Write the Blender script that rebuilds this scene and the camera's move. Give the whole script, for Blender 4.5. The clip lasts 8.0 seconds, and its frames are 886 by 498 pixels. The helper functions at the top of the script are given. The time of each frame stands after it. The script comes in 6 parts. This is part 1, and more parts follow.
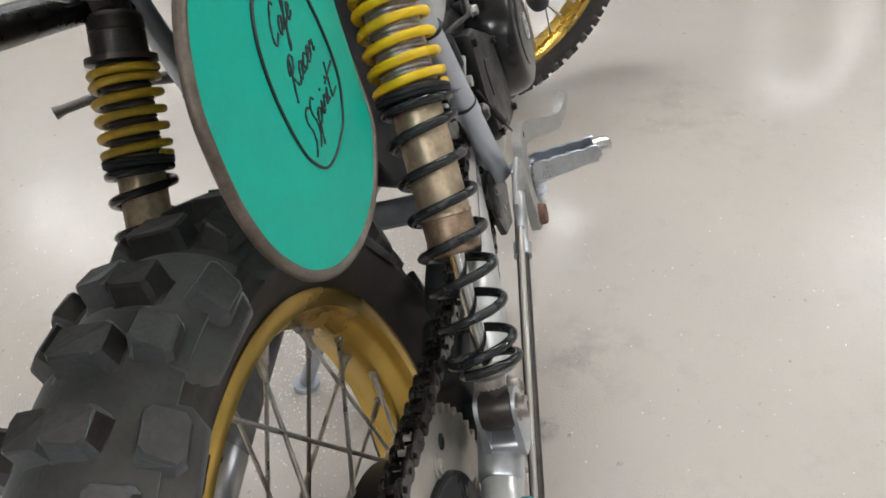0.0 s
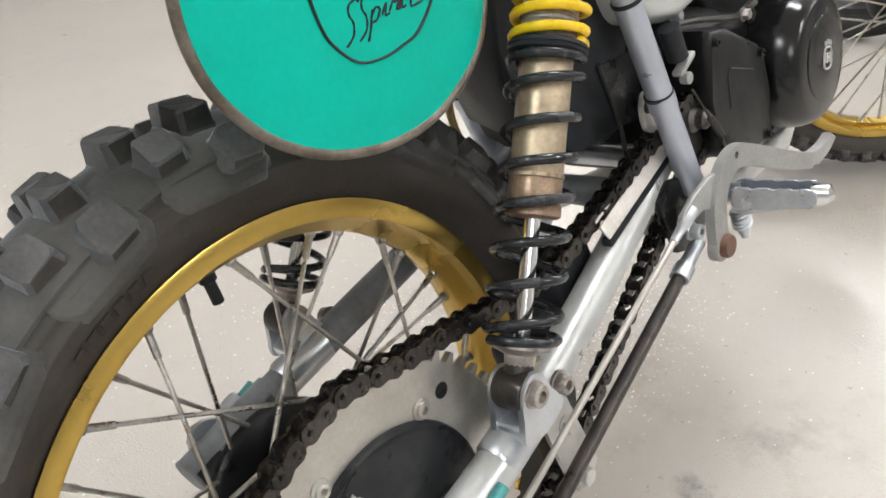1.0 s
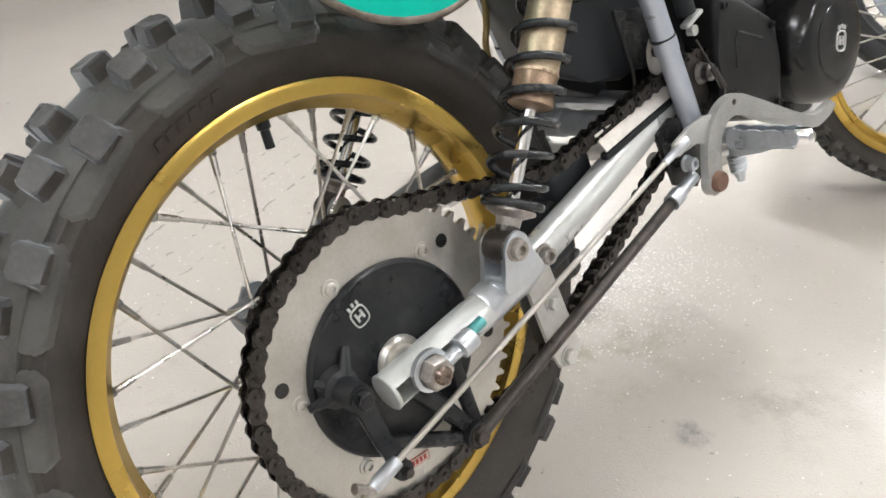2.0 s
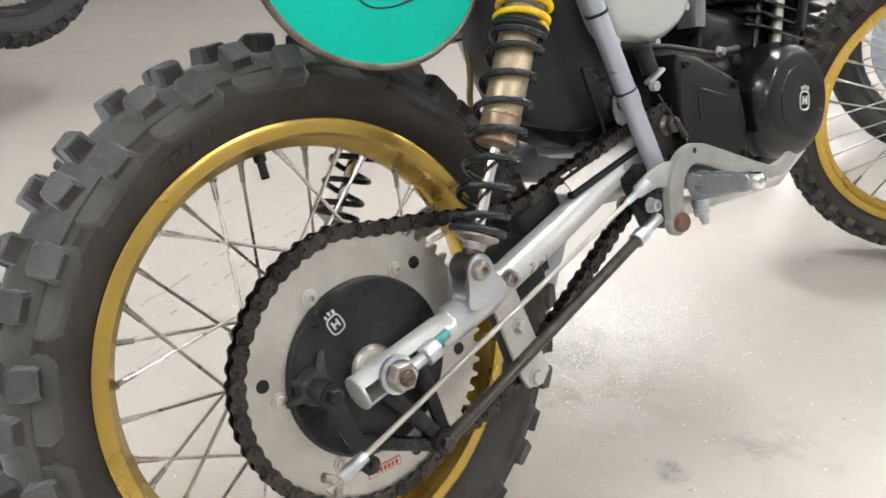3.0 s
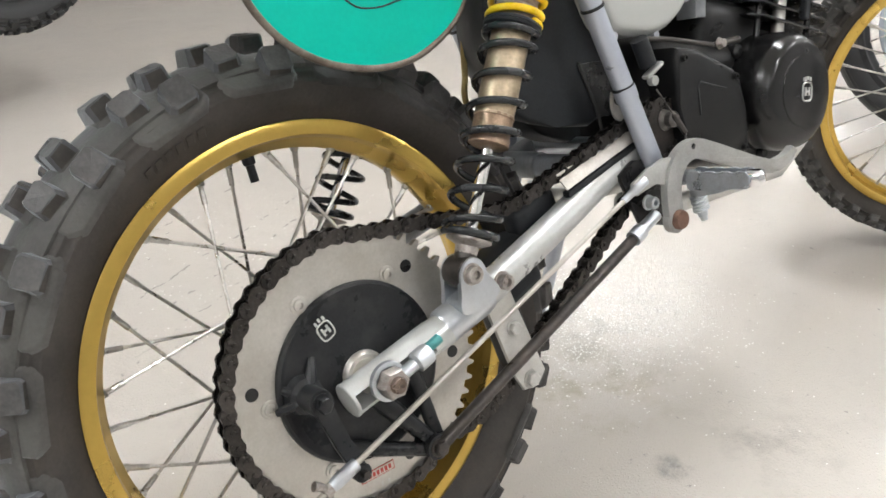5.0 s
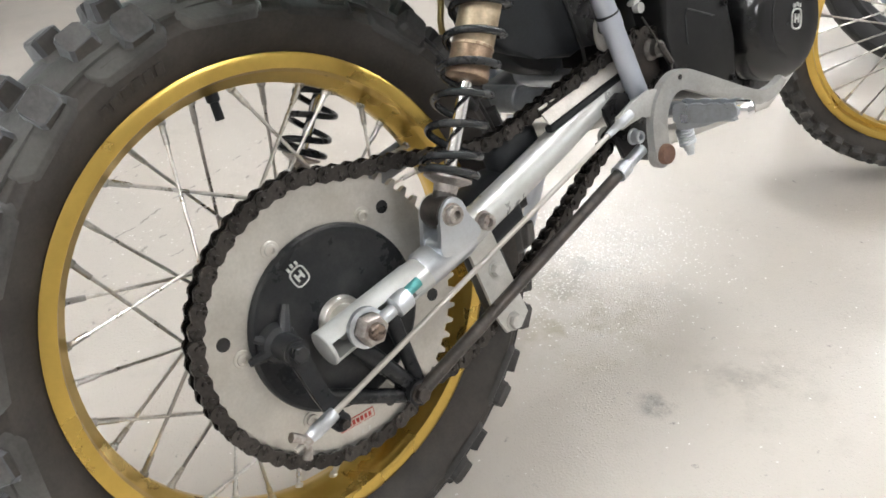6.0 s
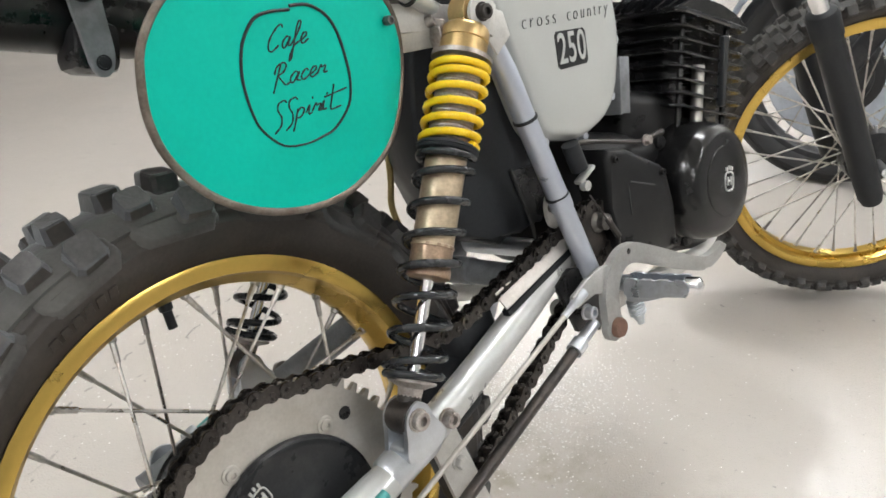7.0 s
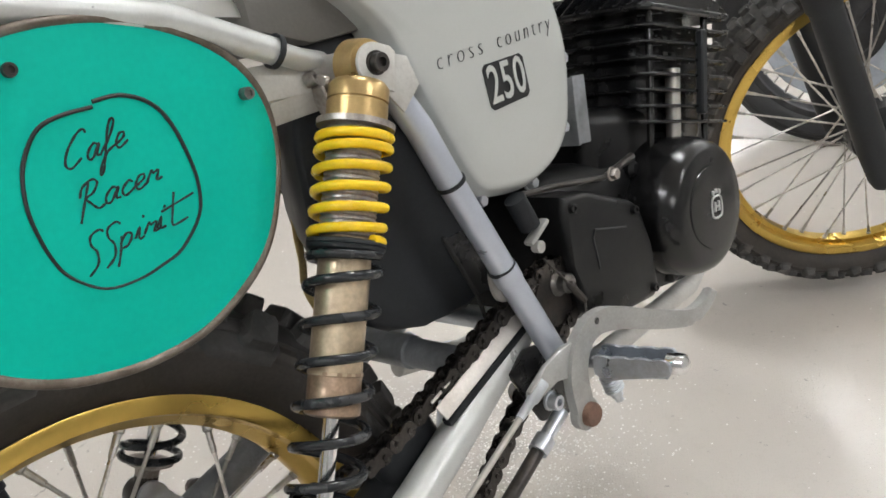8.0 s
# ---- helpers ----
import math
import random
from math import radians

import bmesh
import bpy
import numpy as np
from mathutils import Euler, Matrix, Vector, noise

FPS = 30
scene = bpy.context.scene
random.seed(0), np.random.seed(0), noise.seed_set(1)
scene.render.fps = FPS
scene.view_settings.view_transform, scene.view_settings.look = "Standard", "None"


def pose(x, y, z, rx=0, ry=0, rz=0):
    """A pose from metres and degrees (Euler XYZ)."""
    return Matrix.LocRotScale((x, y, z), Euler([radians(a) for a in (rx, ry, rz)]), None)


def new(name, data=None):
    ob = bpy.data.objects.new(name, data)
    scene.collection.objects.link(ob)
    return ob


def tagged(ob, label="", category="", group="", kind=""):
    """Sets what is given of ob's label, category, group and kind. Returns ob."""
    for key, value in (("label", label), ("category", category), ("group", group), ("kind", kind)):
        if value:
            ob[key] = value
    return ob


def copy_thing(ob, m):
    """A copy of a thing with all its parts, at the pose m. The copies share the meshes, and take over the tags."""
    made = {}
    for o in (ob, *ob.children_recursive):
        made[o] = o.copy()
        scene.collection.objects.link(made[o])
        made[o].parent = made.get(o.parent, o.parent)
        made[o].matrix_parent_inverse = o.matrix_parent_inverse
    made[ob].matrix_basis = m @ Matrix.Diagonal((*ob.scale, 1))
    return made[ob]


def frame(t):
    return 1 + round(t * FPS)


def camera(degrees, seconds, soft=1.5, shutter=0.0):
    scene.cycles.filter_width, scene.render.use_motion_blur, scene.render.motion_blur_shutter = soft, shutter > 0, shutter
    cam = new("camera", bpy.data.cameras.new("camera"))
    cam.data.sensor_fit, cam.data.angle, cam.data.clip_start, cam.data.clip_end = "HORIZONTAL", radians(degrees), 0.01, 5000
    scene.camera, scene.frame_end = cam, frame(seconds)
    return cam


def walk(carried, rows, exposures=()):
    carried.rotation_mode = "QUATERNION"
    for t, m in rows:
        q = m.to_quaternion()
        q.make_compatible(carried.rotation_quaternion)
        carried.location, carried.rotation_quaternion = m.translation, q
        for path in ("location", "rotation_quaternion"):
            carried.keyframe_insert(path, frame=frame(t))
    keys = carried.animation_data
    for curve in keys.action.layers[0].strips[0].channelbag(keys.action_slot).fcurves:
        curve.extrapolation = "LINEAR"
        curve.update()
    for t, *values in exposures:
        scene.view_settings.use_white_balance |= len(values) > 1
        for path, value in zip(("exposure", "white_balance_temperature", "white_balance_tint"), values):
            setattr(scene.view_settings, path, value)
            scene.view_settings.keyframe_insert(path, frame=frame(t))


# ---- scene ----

# ------------------------------------------------------------ camera
cam = camera(54.7, 8.0, soft=1.65)
PATH = [
    (0.0, -0.3585, -0.0864, 0.9260, 54.14, 3.53, -82.23),
    (0.2, -0.3182, -0.1330, 0.9073, 55.26, 4.48, -78.20),
    (0.5, -0.2696, -0.1937, 0.8924, 55.05, 3.12, -67.59),
    (0.8, -0.2667, -0.2835, 0.8767, 55.80, 3.51, -53.60),
    (1.0, -0.2776, -0.3064, 0.8670, 56.37, 0.93, -49.29),
    (1.2, -0.3051, -0.3511, 0.8483, 59.13, 1.14, -46.80),
    (1.5, -0.3491, -0.4092, 0.8259, 60.32, 0.60, -42.32),
    (1.7, -0.3592, -0.4364, 0.8184, 59.26, -0.52, -42.16),
    (2.8, -0.3902, -0.6239, 0.7954, 64.43, -0.11, -37.90),
    (3.0, -0.3878, -0.6179, 0.8007, 65.37, -0.22, -38.46),
    (3.5, -0.3844, -0.6109, 0.8022, 64.89, -0.62, -37.76),
    (4.0, -0.3807, -0.6129, 0.8037, 64.92, -0.14, -37.49),
    (5.3, -0.3564, -0.6065, 0.8209, 62.66, 0.48, -38.60),
    (5.5, -0.3535, -0.5996, 0.8211, 60.83, 0.34, -38.99),
    (6.0, -0.3409, -0.5835, 0.8030, 59.72, 0.40, -39.82),
    (6.5, -0.3281, -0.5561, 0.8470, 61.91, -0.06, -41.62),
    (7.0, -0.3299, -0.5072, 0.8949, 65.19, -0.74, -45.46),
    (7.2, -0.3252, -0.4936, 0.9020, 66.27, 0.38, -46.13),
    (7.5, -0.2811, -0.4554, 0.9231, 65.07, 1.41, -47.22),
    (7.8, -0.1867, -0.4334, 0.9264, 63.88, 3.60, -47.49),
    (8.0, -0.1188, -0.4172, 0.9295, 62.10, 3.64, -46.98),
]
walk(cam, [(t, pose(x, y, z, a, b, c)) for t, x, y, z, a, b, c in PATH],
     exposures=((0.0, -0.40), (0.5, -0.20), (1.0, 0.16), (1.5, 0.22), (3.0, 0.24), (6.5, 0.20), (7.0, 0.10), (7.5, 0.06), (8.0, -0.10)))

# ------------------------------------------------------------ light
scene.view_settings.exposure = 0.0
world = bpy.data.worlds.new("world")
world.use_nodes = True
world.node_tree.nodes["Background"].inputs[0].default_value = (0.97, 0.98, 1.0, 1)
world.node_tree.nodes["Background"].inputs[1].default_value = 0.08
scene.world = world

ROOM = (-5.0, 11.0, -5.0, 9.0, 3.2)
LAMP_X, LAMP_Y, LAMP_Z = (-2.4, 1.5, 5.2, 9.0), (-2.9, 0.45, 3.85), 3.02


# ------------------------------------------------------------ materials
def mat(name, colour, rough=0.5, metal=0.0, var=0.15, scale=25.0, fine=400.0, bump=0.05, dirt=None, dirt_amount=0.5,
        dirt_scale=18.0, coat=0.0, rough_var=0.12, random_tone=0.0, bump_dist=0.001):
    m = bpy.data.materials.new(name)
    m.use_nodes = True
    nt = m.node_tree
    N, K = nt.nodes, nt.links
    b = N["Principled BSDF"]
    co = N.new("ShaderNodeTexCoord")
    big = N.new("ShaderNodeTexNoise")
    big.inputs["Scale"].default_value, big.inputs["Detail"].default_value, big.inputs["Roughness"].default_value = scale, 6, 0.6
    K.new(co.outputs["Object"], big.inputs["Vector"])
    small = N.new("ShaderNodeTexNoise")
    small.inputs["Scale"].default_value, small.inputs["Detail"].default_value = fine, 3
    K.new(co.outputs["Object"], small.inputs["Vector"])
    ramp = N.new("ShaderNodeMapRange")
    ramp.inputs["From Min"].default_value, ramp.inputs["From Max"].default_value = 0.3, 0.7
    ramp.inputs["To Min"].default_value, ramp.inputs["To Max"].default_value = 1 - var, 1 + var
    K.new(big.outputs["Fac"], ramp.inputs["Value"])
    ramp2 = N.new("ShaderNodeMapRange")
    ramp2.inputs["From Min"].default_value, ramp2.inputs["From Max"].default_value = 0.3, 0.7
    ramp2.inputs["To Min"].default_value, ramp2.inputs["To Max"].default_value = 1 - var * 0.5, 1 + var * 0.5
    K.new(small.outputs["Fac"], ramp2.inputs["Value"])
    mul = N.new("ShaderNodeMath")
    mul.operation = "MULTIPLY"
    K.new(ramp.outputs[0], mul.inputs[0])
    K.new(ramp2.outputs[0], mul.inputs[1])
    last = mul
    if random_tone:
        info = N.new("ShaderNodeObjectInfo")
        rr = N.new("ShaderNodeMapRange")
        rr.inputs["To Min"].default_value, rr.inputs["To Max"].default_value = 1 - random_tone, 1 + random_tone
        K.new(info.outputs["Random"], rr.inputs["Value"])
        mul2 = N.new("ShaderNodeMath")
        mul2.operation = "MULTIPLY"
        K.new(mul.outputs[0], mul2.inputs[0])
        K.new(rr.outputs[0], mul2.inputs[1])
        last = mul2
    tint = N.new("ShaderNodeVectorMath")
    tint.operation = "SCALE"
    tint.inputs[0].default_value = colour
    K.new(last.outputs[0], tint.inputs["Scale"])
    out = tint.outputs[0]
    if dirt:
        d = N.new("ShaderNodeTexNoise")
        d.inputs["Scale"].default_value, d.inputs["Detail"].default_value, d.inputs["Roughness"].default_value = dirt_scale, 8, 0.7
        K.new(co.outputs["Object"], d.inputs["Vector"])
        dr = N.new("ShaderNodeMapRange")
        dr.inputs["From Min"].default_value, dr.inputs["From Max"].default_value = 0.46, 0.74
        dr.inputs["To Max"].default_value = dirt_amount
        K.new(d.outputs["Fac"], dr.inputs["Value"])
        mix = N.new("ShaderNodeMix")
        mix.data_type = "RGBA"
        mix.inputs["B"].default_value = (*dirt, 1)
        for s in mix.inputs:
            if s.type == "RGBA" and s.name == "B":
                s.default_value = (*dirt, 1)
        K.new(dr.outputs[0], mix.inputs[0])
        ins = [s for s in mix.inputs if s.type == "RGBA"]
        K.new(out, ins[0])
        out = [s for s in mix.outputs if s.type == "RGBA"][0]
    K.new(out, b.inputs["Base Color"])
    rm = N.new("ShaderNodeMapRange")
    rm.inputs["From Min"].default_value, rm.inputs["From Max"].default_value = 0.3, 0.7
    rm.inputs["To Min"].default_value, rm.inputs["To Max"].default_value = max(0.02, rough - rough_var), min(1, rough + rough_var)
    K.new(big.outputs["Fac"], rm.inputs["Value"])
    K.new(rm.outputs[0], b.inputs["Roughness"])
    b.inputs["Metallic"].default_value = metal
    if coat:
        b.inputs["Coat Weight"].default_value, b.inputs["Coat Roughness"].default_value = coat, 0.08
    if bump:
        bp = N.new("ShaderNodeBump")
        bp.inputs["Strength"].default_value, bp.inputs["Distance"].default_value = bump, bump_dist
        K.new(small.outputs["Fac"], bp.inputs["Height"])
        K.new(bp.outputs[0], b.inputs["Normal"])
    return m


RUBBER = mat("tyre_rubber", (0.040, 0.034, 0.030), 0.62, var=0.30, scale=16, fine=260, bump=0.25, dirt=(0.085, 0.072, 0.060), dirt_amount=0.55, dirt_scale=14)
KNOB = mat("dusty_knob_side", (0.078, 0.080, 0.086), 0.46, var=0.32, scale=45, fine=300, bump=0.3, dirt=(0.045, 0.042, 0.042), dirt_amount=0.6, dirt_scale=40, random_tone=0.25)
KNOBSIDE = mat("dark_knob_side", (0.036, 0.031, 0.027), 0.55, var=0.30, scale=45, fine=300, bump=0.3, dirt=(0.085, 0.072, 0.060), dirt_amount=0.5, dirt_scale=40, random_tone=0.25)
KNOBTOP = mat("lit_knob_top", (0.074, 0.071, 0.070), 0.50, var=0.30, scale=60, fine=300, bump=0.3, dirt=(0.105, 0.100, 0.098), dirt_amount=0.5, dirt_scale=38, random_tone=0.30)
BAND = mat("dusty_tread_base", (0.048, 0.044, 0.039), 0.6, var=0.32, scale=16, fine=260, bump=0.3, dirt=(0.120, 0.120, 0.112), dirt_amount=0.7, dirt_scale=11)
# dust clings to the rubber as a fine nap
for dusty, nap in ((KNOB, 0.45), (KNOBTOP, 0.35), (BAND, 0.70)):
    shader = dusty.node_tree.nodes["Principled BSDF"]
    shader.inputs["Sheen Weight"].default_value, shader.inputs["Sheen Roughness"].default_value = nap, 0.45
    shader.inputs["Sheen Tint"].default_value = (0.90, 0.95, 1.0, 1)
DARKKNOB = mat("dark_knob_rubber", (0.030, 0.028, 0.027), 0.52, var=0.30, scale=45, fine=300, bump=0.3, dirt=(0.075, 0.072, 0.070), dirt_amount=0.5, dirt_scale=40, random_tone=0.25)
FRONTKNOB = mat("front_knob_rubber", (0.060, 0.058, 0.056), 0.6, var=0.28, scale=60, fine=300, bump=0.3, dirt=(0.12, 0.105, 0.09), dirt_amount=0.5, dirt_scale=60, random_tone=0.22)
FAR_RUBBER = mat("old_rubber", (0.017, 0.017, 0.018), 0.6, var=0.3)
GOLD = mat("gold_anodised", (0.64, 0.44, 0.115), 0.29, 1.0, var=0.05, scale=9, fine=180, bump=0.0, rough_var=0.05, dirt=(0.50, 0.36, 0.11), dirt_amount=0.15, dirt_scale=22)
STEEL = mat("spoke_steel", (0.58, 0.56, 0.53), 0.34, 0.9, var=0.2, scale=40, dirt=(0.20, 0.155, 0.12), dirt_amount=0.5, dirt_scale=60, random_tone=0.45)
ZINC = mat("zinc_plated", (0.60, 0.63, 0.67), 0.36, 0.9, var=0.06, scale=40, dirt=(0.42, 0.41, 0.40), dirt_amount=0.25, dirt_scale=60, rough_var=0.05, bump=0.01)
ROD = mat("dull_steel_rod", (0.50, 0.475, 0.435), 0.40, 0.7, var=0.06, scale=30, rough_var=0.05, bump=0.0)
CHROME = mat("chrome", (0.86, 0.86, 0.87), 0.14, 1.0, var=0.03, bump=0.0, rough_var=0.03)
SILVER = mat("silver_paint", (0.60, 0.61, 0.60), 0.36, 0.4, var=0.06, scale=20, fine=600, bump=0.06, dirt=(0.36, 0.35, 0.32), dirt_amount=0.35, dirt_scale=25)
ALLOY = mat("brushed_alloy", (0.60, 0.58, 0.54), 0.42, 0.85, var=0.10, scale=18, fine=350, bump=0.06, dirt=(0.38, 0.34, 0.28), dirt_amount=0.45, dirt_scale=16)
GUARD = mat("worn_alloy_strip", (0.72, 0.68, 0.64), 0.45, 0.5, var=0.1, scale=30, dirt=(0.42, 0.38, 0.32), dirt_amount=0.5, dirt_scale=45)
FRAME = mat("grey_blue_frame_paint", (0.52, 0.56, 0.64), 0.30, 0.45, var=0.04, scale=14, dirt=(0.42, 0.45, 0.50), dirt_amount=0.08, dirt_scale=30, coat=0.4, rough_var=0.04)
GREY = mat("light_grey_paint", (0.57, 0.56, 0.53), 0.42, 0.1, var=0.10, scale=20, dirt=(0.32, 0.29, 0.25), dirt_amount=0.45, dirt_scale=30)
DULLGREY = mat("dull_grey_paint", (0.25, 0.262, 0.28), 0.45, 0.2, var=0.2, scale=20, dirt=(0.07, 0.065, 0.06), dirt_amount=0.6, dirt_scale=25)
PEDAL = mat("grey_pedal_paint", (0.40, 0.40, 0.385), 0.42, 0.3, var=0.12, scale=26, dirt=(0.25, 0.22, 0.19), dirt_amount=0.5, dirt_scale=40)
FINBLACK = mat("glossy_fin_paint", (0.010, 0.0105, 0.012), 0.22, var=0.15, scale=25, dirt=(0.035, 0.034, 0.033), dirt_amount=0.25, dirt_scale=30)
BLACK = mat("black_paint", (0.011, 0.011, 0.012), 0.30, var=0.3, scale=25, dirt=(0.05, 0.047, 0.042), dirt_amount=0.4, dirt_scale=30)
CASE = mat("black_crinkle_case", (0.009, 0.009, 0.0095), 0.36, var=0.25, scale=30, fine=700, bump=0.18, dirt=(0.035, 0.033, 0.030), dirt_amount=0.3, dirt_scale=20)
GLOSS = mat("glossy_black_cover", (0.009, 0.009, 0.0095), 0.22, var=0.2, scale=14, dirt=(0.030, 0.028, 0.026), dirt_amount=0.30, dirt_scale=16)
PLASTIC = mat("black_plastic", (0.020, 0.022, 0.025), 0.5, var=0.2, scale=10, fine=300, bump=0.1)
HUB = mat("black_hub_paint", (0.018, 0.019, 0.021), 0.33, var=0.3, scale=20, dirt=(0.075, 0.072, 0.070), dirt_amount=0.5, dirt_scale=26)
CHAIN = mat("oily_chain_steel", (0.066, 0.060, 0.056), 0.28, 0.85, var=0.35, scale=60, dirt=(0.03, 0.025, 0.021), dirt_amount=0.5, dirt_scale=80, random_tone=0.3)
SPRING = mat("black_spring_paint", (0.017, 0.019, 0.022), 0.22, var=0.2, scale=40, dirt=(0.06, 0.06, 0.06), dirt_amount=0.25, dirt_scale=60)
YELLOW = mat("yellow_spring_paint", (0.93, 0.62, 0.012), 0.30, var=0.05, scale=30, dirt=(0.42, 0.27, 0.03), dirt_amount=0.25, dirt_scale=90)
SHADEYELLOW = mat("shaded_yellow_spring_paint", (0.56, 0.36, 0.022), 0.36, var=0.12, scale=30, dirt=(0.20, 0.13, 0.03), dirt_amount=0.6, dirt_scale=70)
BRONZE = mat("bronze_anodised_body", (0.55, 0.445, 0.31), 0.40, 0.55, var=0.25, scale=35, fine=220, bump=0.08, dirt=(0.20, 0.13, 0.095), dirt_amount=0.8, dirt_scale=30)
CAPGOLD = mat("gold_cap", (0.56, 0.40, 0.18), 0.38, 0.75, var=0.12, scale=30, dirt=(0.33, 0.24, 0.13), dirt_amount=0.4, dirt_scale=45)
TEAL = mat("teal_plate_paint", (0.0, 0.505, 0.380), 0.40, var=0.07, scale=7, fine=220, bump=0.03, rough_var=0.06)
TEAL.node_tree.nodes["Principled BSDF"].inputs["Specular IOR Level"].default_value = 0.15
TRIM = mat("worn_brown_edge", (0.14, 0.112, 0.088), 0.42, 0.4, var=0.3, scale=40, dirt=(0.30, 0.275, 0.25), dirt_amount=0.5, dirt_scale=40)
INK = mat("black_marker", (0.010, 0.011, 0.012), 0.5, var=0.2)
PANEL = mat("silver_grey_panel", (0.53, 0.545, 0.525), 0.24, 0.05, var=0.02, scale=5, coat=0.4, bump=0.015, rough_var=0.02)
RUSTSTEEL = mat("stained_steel", (0.44, 0.41, 0.385), 0.38, 0.8, var=0.25, scale=90, dirt=(0.20, 0.13, 0.10), dirt_amount=0.6, dirt_scale=110)
RUST = mat("rusty_bolt", (0.20, 0.115, 0.085), 0.6, 0.4, var=0.25, scale=90)
WHITE = mat("white_plastic", (0.78, 0.77, 0.74), 0.4, var=0.04, scale=10)
WHITEMARK = mat("silver_emblem", (0.62, 0.62, 0.60), 0.4, 0.3, var=0.1)
RED = mat("red_print", (0.48, 0.06, 0.045), 0.5, var=0.1)
LABEL = mat("label_paper", (0.62, 0.55, 0.48), 0.55, var=0.08)
CYAN = mat("green_blue_anodised", (0.10, 0.34, 0.34), 0.4, 0.6, var=0.2)
BRASS = mat("brass_tube", (0.45, 0.34, 0.14), 0.4, 0.7, var=0.2)
DARKMETAL = mat("dark_rod", (0.055, 0.05, 0.047), 0.38, 0.6, var=0.3, scale=50, dirt=(0.14, 0.11, 0.09), dirt_amount=0.5, dirt_scale=40)
SEAT = mat("grey_black_seat", (0.035, 0.035, 0.034), 0.55, var=0.15, fine=500, bump=0.2)
for m in (PLASTIC, CASE, HUB, SEAT):
    m.node_tree.nodes["Principled BSDF"].inputs["Specular IOR Level"].default_value = 0.28
SEATPAN = mat("brown_grey_seat_pan", (0.155, 0.146, 0.132), 0.42, var=0.12, scale=8, fine=300, bump=0.1)
DARKSLEEVE = mat("dark_sleeve_metal", (0.12, 0.10, 0.088), 0.40, 0.6, var=0.25, scale=40, dirt=(0.05, 0.04, 0.033), dirt_amount=0.6, dirt_scale=60)
OLDSTEEL = mat("worn_dark_steel", (0.20, 0.19, 0.18), 0.36, 0.85, var=0.25, scale=90, dirt=(0.10, 0.085, 0.07), dirt_amount=0.5, dirt_scale=90)
PEGSTEEL = mat("dull_zinc_steel", (0.50, 0.53, 0.575), 0.33, 0.9, var=0.10, scale=40, dirt=(0.22, 0.21, 0.20), dirt_amount=0.4, dirt_scale=60)
AXLEBROWN = mat("browned_axle_steel", (0.21, 0.16, 0.135), 0.30, 0.85, var=0.2, scale=90, dirt=(0.11, 0.08, 0.065), dirt_amount=0.4, dirt_scale=80)
RUSTBRONZE = mat("rust_stained_bronze", (0.36, 0.255, 0.175), 0.36, 0.55, var=0.35, scale=45, dirt=(0.13, 0.085, 0.075), dirt_amount=0.9, dirt_scale=28)
FARBLUE = mat("pale_blue_paint", (0.55, 0.60, 0.68), 0.3, var=0.05, coat=0.3)
FARGREY = mat("far_dark_metal", (0.045, 0.045, 0.048), 0.4, 0.5, var=0.3)


